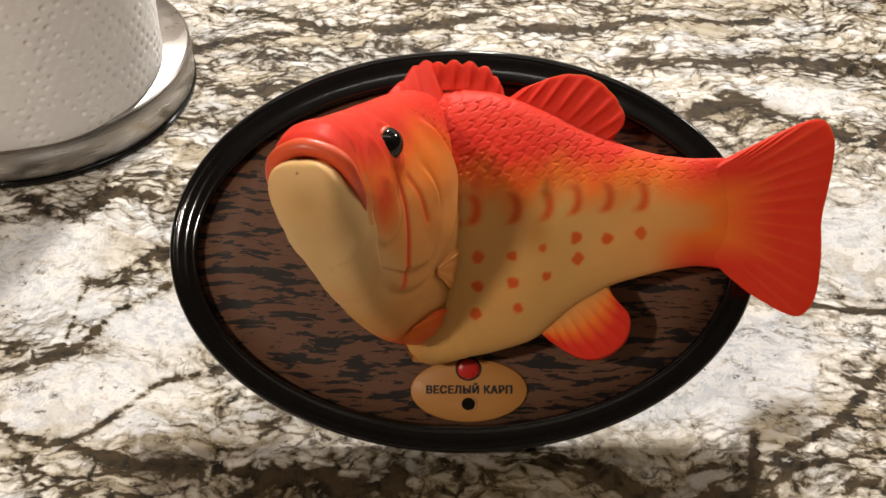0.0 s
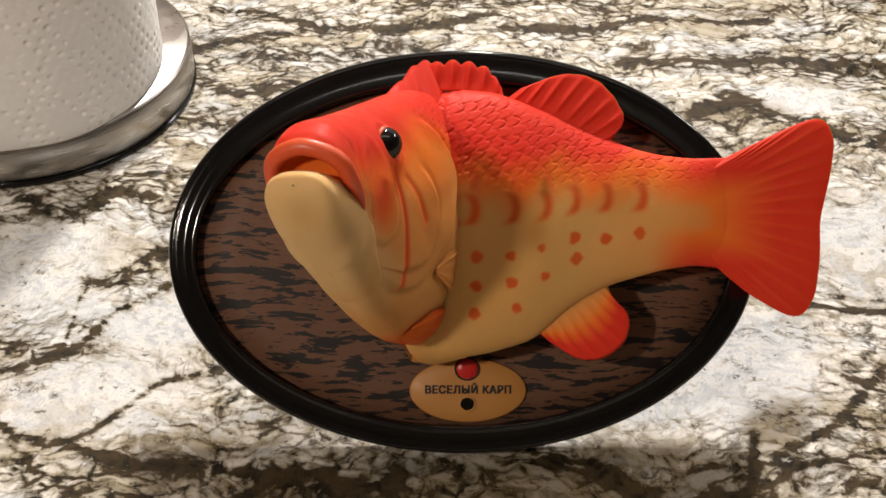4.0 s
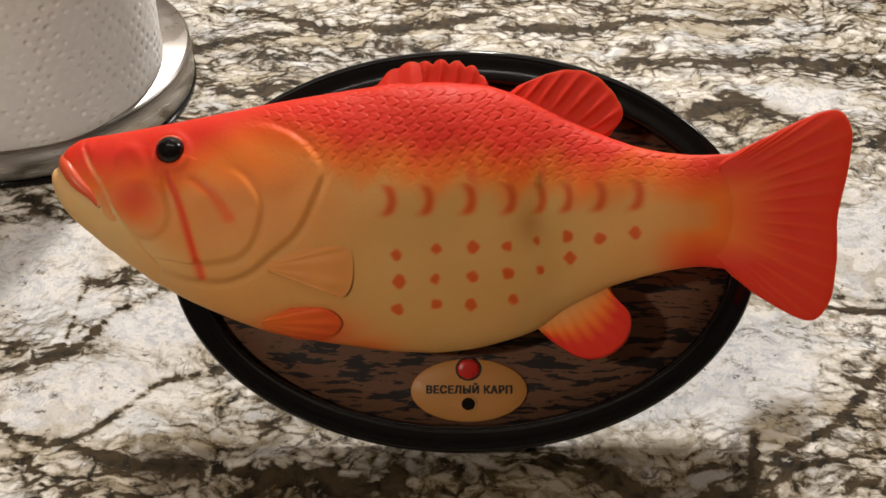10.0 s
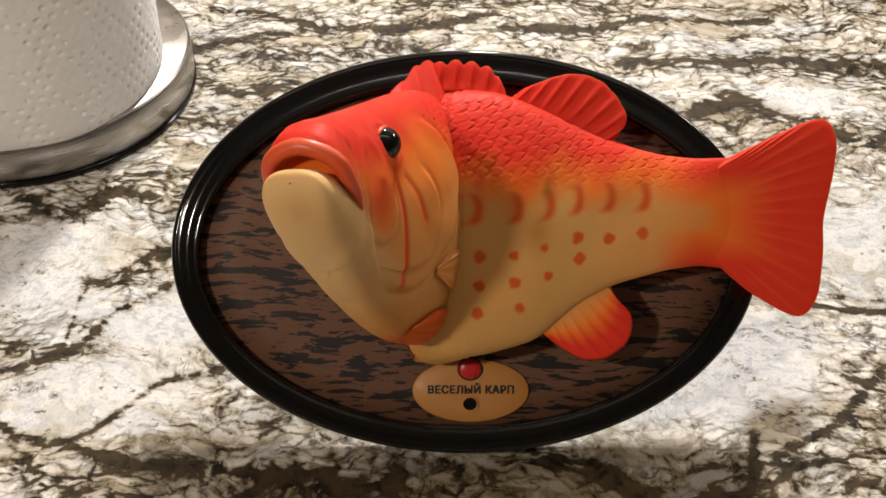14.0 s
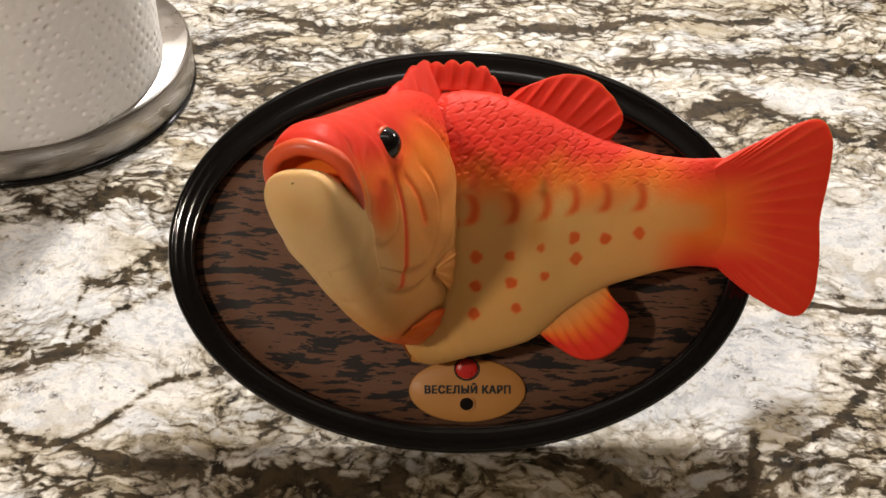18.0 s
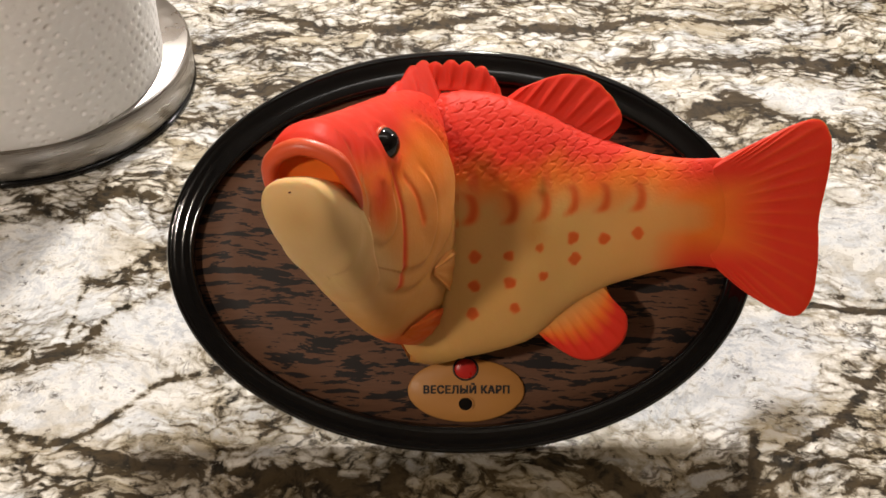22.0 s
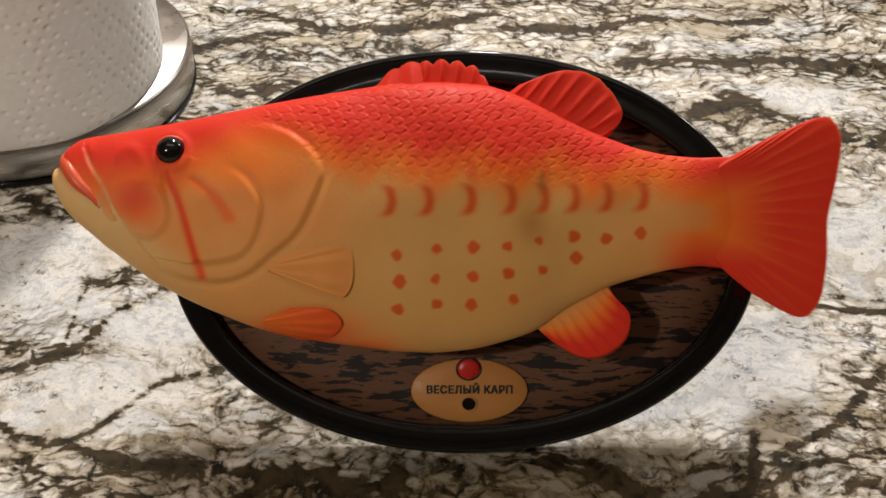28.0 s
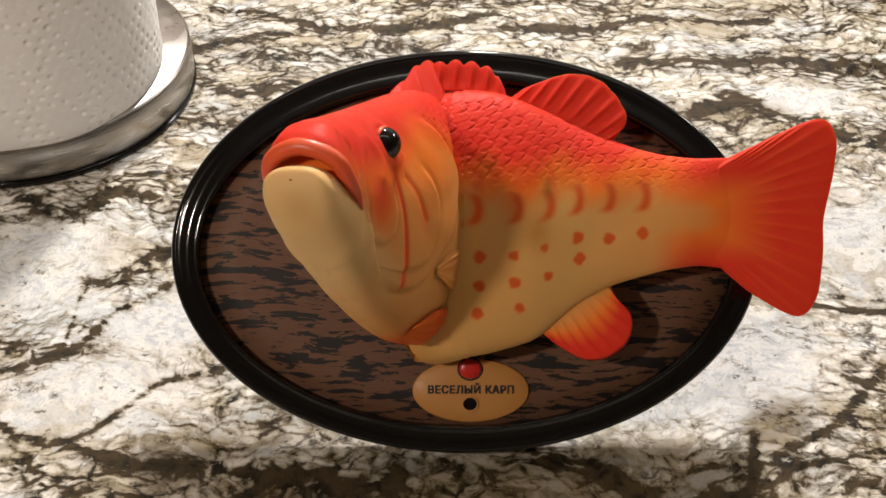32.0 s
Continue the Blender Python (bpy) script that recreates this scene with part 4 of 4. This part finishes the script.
def jaw():
    """The chin and, behind it, the skin of the throat, which slides over the head and dips under it at its edges."""
    top = along([(97, 313), (98, 306), (101, 300), (106, 297), (120, 296), (150, 300), (190, 313), (215, 342), (245, 396), (290, 460), (345, 518)])
    bottom = along([(97, 315), (98, 326), (101, 337), (108, 356), (125, 381), (160, 413), (195, 440), (225, 463), (255, 485), (300, 515), (345, 538)])
    width = along([(97, 2), (98, 22), (101, 38), (106, 45), (120, 52), (150, 57), (185, 61), (210, 66), (345, 70)])
    xs = np.concatenate([97 + 13 * np.linspace(0, 1, 14, endpoint=False) ** 2.0, np.arange(110, 346, 3.0)])
    phi = np.linspace(0, 2 * math.pi, 180, endpoint=False)
    X, F = np.meshgrid(xs, phi, indexing="ij")
    T, B, W = top(X), bottom(X), width(X)
    half = np.where(F > math.pi, 2 * math.pi - F, F)
    Y = (T + B) / 2 - (B - T) / 2 * np.cos(F)
    front = W * np.sin(half) ** 0.75
    rear = head_side(X, np.maximum(Y, T + 0.12 * (B - T))) * step(half, 0.0, 0.5)
    w = step(X, 165, 222)
    proud = -5 + 7.2 * np.minimum(step(half, 0.45, 1.25), 1 - step(X, 262, 345))
    Z = front * (1 - w) + (rear + proud * np.sin(half)) * w
    Y = Y + np.where(np.cos(F) < 0, -np.cos(F), 0) * proud * w
    # soft lumps of the rubber
    lump = 1.8 * np.sin(X / 17 + 1.2 * np.sin(Y / 21)) * np.sin(Y / 19 + np.sin(X / 23)) * step(X, 120, 180)
    Z = np.maximum(Z + lump * np.sin(half), 0) * np.where(F > math.pi, -1, 1)
    P = to_plaque(X, Y, Z)
    du, dv = np.gradient(P, axis=0), np.roll(P, -1, axis=1) - np.roll(P, 1, axis=1)
    N = np.cross(dv, du)
    N = N / (np.linalg.norm(N, axis=-1, keepdims=True) + 1e-12)
    if np.mean(np.sum(N * (P - P.mean(axis=1, keepdims=True)), -1)) < 0:
        N = -N
    N[0] = (-1, 0, 0)
    red, orange, umber = paint(*seen_at(X, Y, Z))
    fresh = 1 - step(X, 200, 270)
    # browner in the middle of the chin
    chin_brown = 0.30 * np.exp(-((Y - 352) / 24) ** 2 - ((Z - 6) / 26) ** 2) * (1 - step(X, 130, 170))
    ob = shell("lower_jaw", P - np.array(JAW_PIVOT), N, (red * 0, orange * (1 - fresh) + 0.05 * fresh, chin_brown, 0.75 * (1 - step(X, 215, 345))), 0, len(xs) - 1, PARTS["head"], "rounded cream rubber lower jaw")
    ob.location = JAW_PIVOT
    return ob


PARTS["jaw"] = jaw()

mount = ringed("mount", [(860, 400, 150, 90, -3), (860, 400, 140, 80, 60)], BLACK, True, 48)
part("mount", mount, toy)
stand = box("stand_leg", (0.06, 0.008, 0.10), (0, 0, 0.05), BLACK, 0.002)
for v in stand.vertices:
    v.co = TOY.inverted() @ (Matrix.Translation((0.01, 0.137, 0.0)) @ pose(0, 0, 0, 24) @ v.co)
part("stand_leg", stand, toy)

# ---- how it moves ----
# head turn in degrees
TURN_A = [(0, 73.9), (0.6, 73.9), (0.7, 52.6), (0.8, 5.7), (0.9, 0), (1.4, 0), (1.5, 8.1), (1.6, 34.0), (1.7, 47.8), (1.8, 56.7), (1.9, 65.6), (2.0, 72.6), (2.1, 73.9), (8.0, 73.9), (8.1, 70.7), (8.2, 58.2), (8.3, 36.8), (8.4, 0), (12.8, 0), (12.9, 20.5), (13.0, 36.5), (13.1, 47.2), (13.2, 56.7), (13.3, 63.6), (13.4, 70.3), (13.5, 72.2), (13.7, 72.9), (15.9, 72.9), (16.1, 40.0), (16.2, 4.0), (16.3, 0)]
TURN_B = [(16.9, 0), (17.0, 11.5), (17.1, 33.5), (17.2, 46.7), (17.3, 56.7), (17.4, 64.5), (17.5, 67.5), (17.6, 72.6), (17.7, 73.9), (19.7, 73.9), (19.8, 63.6), (19.9, 11.5), (20.0, 0), (20.6, 0), (20.7, 25.5), (20.8, 42.6), (20.9, 55.2), (21.0, 63.1), (21.1, 68.4), (21.2, 73.6), (21.3, 73.9), (22.2, 73.9), (22.3, 69.8), (22.4, 51.6), (22.5, 2.6), (22.6, 0), (30.6, 0), (30.7, 8.1), (30.8, 20.5), (30.9, 36.3), (31.0, 45.0), (31.1, 52.1), (31.2, 59.3), (31.3, 67.0), (31.4, 72.2), (31.5, 72.7), (31.7, 72.9), (32, 72.9)]
# tail beat, 0 to 1
BEAT_A = [(0, 0), (0.9, 0), (1.0, 0.55), (1.1, 1), (1.2, 1), (1.3, 0.1), (1.4, 0), (8.5, 0), (8.6, 0.6), (8.7, 0.9), (8.8, -0.1), (8.9, 0), (9.1, 0), (9.2, 0.6), (9.3, 1), (9.4, 1), (9.5, -0.1), (9.6, 0), (9.9, 0), (10.0, 0.7), (10.1, 1), (10.2, 0.2), (10.3, 0), (10.7, 0), (10.8, 0.7), (10.9, 1), (11.0, 0.6), (11.1, 0.05), (11.2, 0), (11.5, 0), (11.6, 0.7), (11.7, 1), (11.8, 0.9), (11.9, -0.05), (12.0, 0), (12.3, 0), (12.4, 0.7), (12.5, 1), (12.6, 1), (12.7, -0.05), (12.8, 0), (16.3, 0), (16.4, 0.6), (16.5, 1), (16.6, 1), (16.7, 0.8), (16.8, 0.1), (16.9, 0)]
BEAT_B = [(20.0, 0), (20.1, 0.7), (20.2, 1), (20.3, 0.8), (20.4, 0.6), (20.5, 0), (22.6, 0), (22.7, 0.35), (22.8, 0.8), (22.9, 1), (23.0, 1), (23.1, 0.9), (23.2, -0.1), (23.3, 0), (23.5, 0.05), (23.6, 0.6), (23.7, 0.8), (23.8, 0.35), (23.9, 0), (24.3, 0), (24.4, 0.9), (24.5, 1), (24.6, 1), (24.7, 0), (25.1, 0), (25.2, 0.2), (25.3, 0.9), (25.4, 1), (25.5, -0.1), (25.6, 0)]
BEAT_C = [(26.0, 0), (26.1, 0.4), (26.2, 1), (26.3, 0.9), (26.4, 0), (26.8, 0), (26.9, 0.4), (27.0, 1), (27.1, 0.9), (27.2, 0), (27.6, 0), (27.7, 0.2), (27.8, 1), (27.9, 1), (28.0, 0.15), (28.1, -0.05), (28.2, 0), (28.5, 0.1), (28.6, 0.7), (28.7, 1), (28.8, 0.4), (28.9, 0), (29.3, 0.1), (29.4, 0.8), (29.5, 1), (29.6, 1), (29.7, 0), (30.1, 0.1), (30.2, 0.6), (30.3, 1), (30.4, 0.9), (30.5, 0), (32, 0)]
# mouth, 0 shut to 1 open
MOUTH_A = [(0.0, 0.18), (0.1, 0.7), (0.2, 0.92), (0.3, 0.2), (0.4, 0.9), (0.5, 0.95), (0.6, 0.85), (0.7, 0.3), (0.8, 0.0), (1.3, 0.0), (1.4, 0.8), (1.5, 0.15), (1.6, 0.35), (1.7, 0.4), (1.8, 0.2), (2.0, 0.35), (2.1, 0.75), (2.2, 0.3), (2.3, 0.9), (2.4, 0.12), (2.5, 0.6), (2.6, 0.72), (2.7, 0.4), (2.8, 1.0), (2.9, 0.3), (3.0, 0.46), (3.1, 0.9), (3.2, 0.77), (3.3, 0.85), (3.4, 0.92), (3.5, 0.8), (3.8, 0.15), (4.1, 0.9), (4.3, 0.2), (4.6, 0.95), (4.9, 0.2), (5.2, 0.9), (5.4, 0.3)]
MOUTH_B = [(5.5, 0.95), (5.6, 0.7), (5.7, 0.23), (5.8, 0.9), (5.9, 0.3), (6.0, 0.68), (6.1, 0.85), (6.2, 0.7), (6.3, 0.75), (6.4, 0.88), (6.5, 0.5), (6.6, 0.38), (6.7, 0.85), (6.8, 0.46), (6.9, 0.45), (7.0, 0.95), (7.1, 0.3), (7.2, 0.75), (7.3, 1.0), (7.4, 0.12), (7.5, 1.0), (7.6, 0.6), (7.7, 0.3), (7.8, 0.97), (7.9, 0.2), (8.0, 0.95), (8.1, 0.6), (8.2, 0.25), (8.4, 0.0), (12.7, 0.0), (12.8, 0.8), (12.9, 0.6), (13.0, 0.38), (13.2, 0.3), (13.4, 0.15), (13.5, 0.95), (13.6, 0.75), (13.7, 0.35), (13.8, 0.85), (13.9, 0.5), (14.0, 0.57), (14.1, 0.5), (14.2, 1.0), (14.3, 0.6), (14.4, 0.7), (14.5, 0.5)]
MOUTH_C = [(14.8, 0.85), (15.1, 0.2), (15.4, 0.9), (15.7, 0.3), (16.0, 0.6), (16.3, 0.0), (16.8, 0.0), (16.9, 0.7), (17.0, 0.12), (17.3, 0.1), (17.5, 0.35), (17.7, 0.95), (17.8, 0.15), (17.9, 0.9), (18.0, 0.57), (18.1, 0.75), (18.2, 0.5), (18.3, 0.35), (18.4, 1.0), (18.5, 0.65), (18.6, 0.23), (18.7, 0.85), (18.8, 0.46), (18.9, 0.3), (19.0, 0.75), (19.1, 0.4), (19.2, 0.57), (19.3, 1.0), (19.4, 0.95), (19.5, 0.6), (19.6, 0.58), (19.7, 0.3), (19.8, 0.3), (19.9, 0.0), (20.5, 0.0), (20.6, 0.9), (20.7, 0.7), (20.8, 0.2)]
MOUTH_D = [(20.9, 0.4), (21.0, 0.35), (21.2, 0.15), (21.3, 0.9), (21.4, 0.1), (21.5, 0.9), (21.6, 0.23), (21.7, 0.4), (21.8, 0.88), (21.9, 0.25), (22.0, 0.92), (22.1, 0.15), (22.2, 0.92), (22.3, 0.6), (22.4, 0.3), (22.5, 0.0), (30.6, 0.0), (30.8, 0.1), (30.9, 0.5), (31.0, 0.45), (31.1, 0.25), (31.2, 0.15), (31.3, 0.3), (31.4, 0.85), (31.5, 0.85), (31.6, 0.6), (31.7, 0.45), (31.8, 1.0), (31.9, 0.75), (32.0, 0.43)]
# creep of the plaque on the worktop, in drawing units
CREEP = [(0, 4), (0.6, 4), (1.0, 1), (1.5, -1), (2.0, 2), (8.0, 2), (8.5, -2), (9.5, -1), (10.0, 4), (12.0, 5), (12.5, 7), (14.5, 7), (16.5, -1), (17.5, 1), (19.6, 1), (20.0, -4), (20.5, -4), (21.0, -1), (22.5, -1), (23.0, -5), (23.5, -1), (24.5, 2), (25.5, 4), (29.5, 5), (30, 7), (32, 7)]


TAIL_BEAT = 25.0
ROLL_AXIS = Vector(to_plaque(np.array(820.0), np.array(400.0), np.array(0.0)))


def turned(deg, x, z=0.0):
    """A turn about the upright axis of the plaque through the fish at x."""
    c = Matrix.Translation(Vector(to_plaque(np.array(float(x)), np.array(441.0), np.array(float(z)))))
    return c @ Matrix.Rotation(radians(deg), 4, "Y") @ c.inverted()


def rolled(deg):
    """A roll about the long axis of the fish."""
    return Matrix.Translation(ROLL_AXIS) @ Matrix.Rotation(radians(deg), 4, "X") @ Matrix.Translation(-ROLL_AXIS)


def nodded(deg):
    """A nod of the head about its hinge."""
    c = Matrix.Translation(Vector(to_plaque(np.array(617.0), np.array(300.0), np.array(0.0))))
    return c @ Matrix.Rotation(radians(deg), 4, "Z") @ c.inverted()


def motions():
    def track(*lists):
        rows = [r for part_rows in lists for r in part_rows]
        ts, vs = zip(*rows)
        return lambda t: float(np.interp(t, ts, vs))

    turn, beat, mouth, creep = track(TURN_A, TURN_B), track(BEAT_A, BEAT_B, BEAT_C), track(MOUTH_A, MOUTH_B, MOUTH_C, MOUTH_D), track(CREEP)
    times = [round(i * 0.1, 1) for i in range(321)]
    rows = {k: [] for k in PARTS}
    place = []
    for t in times:
        place.append((t, TOY @ Matrix.Translation((creep(t) * S, 0, 0))))
        a = turn(t)
        full = a / 75
        dip = float(step(a, 26, 47))
        shift = pose(8 * full * S, -12 * full * S, 0)
        rows["trunk"].append((t, shift @ rolled(3 * full)))
        rows["spiny_fin"].append((t, pose(14 * full * S, 9 * full * S, 0)))
        rows["front_fin"].append((t, pose(20 * full * S, 0, 0) @ turned(50 * full, 745)))
        m = shift.copy()
        last = len(JOINTS_HEAD) - 1
        for i, x in enumerate(JOINTS_HEAD):
            m = m @ turned(a / len(JOINTS_HEAD), x, HEAD_AXIS)
            own = m @ rolled(3 * full * (1 - (i + 1) / (last + 1)))
            u = (i + 1) / (last + 1)
            own = pose((7 * float(step(a, 45, 72)) - 3) * dip * u * S, (27 * u - 14) * full * S, (36 * dip * (1 - 0.65 * float(step(a, 52, 72))) if i == last else -50 * dip) * S) @ own @ nodded(2.4 * full * u)
            rows["neck%d" % (last - 1 - i) if i < last else "head"].append((t, own))
        m = shift @ rolled(3 * full)
        for i, x in enumerate(JOINTS_FOLD):
            m = m @ turned(-(8, 13, 14, 12, 4, -4)[i] * dip, x, 5)
            rows["fold%d" % i].append((t, pose(0, -2.5 * (i + 1) * full * S, 0) @ m))
        last = len(JOINTS_TAIL) - 1
        bend = Matrix.Identity(4)
        for i, x in enumerate(JOINTS_TAIL):
            bend = bend @ turned(-TAIL_BEAT * beat(t) / len(JOINTS_TAIL), x, TAIL_AXIS)
            calm = full * (1 - (i + 1) / len(JOINTS_TAIL))
            base = pose(8 * calm * S, -12 * calm * S, 0) @ rolled(3 * calm)
            rows["rear%d" % i if i < last else "tail"].append((t, base @ bend))
        rows["jaw"].append((t, Matrix.Translation(JAW_PIVOT) @ Matrix.Rotation(radians(8.6 * mouth(t)), 4, "Z")))
    walk(toy, place)
    for key, ob in PARTS.items():
        walk(ob, rows[key])


motions()
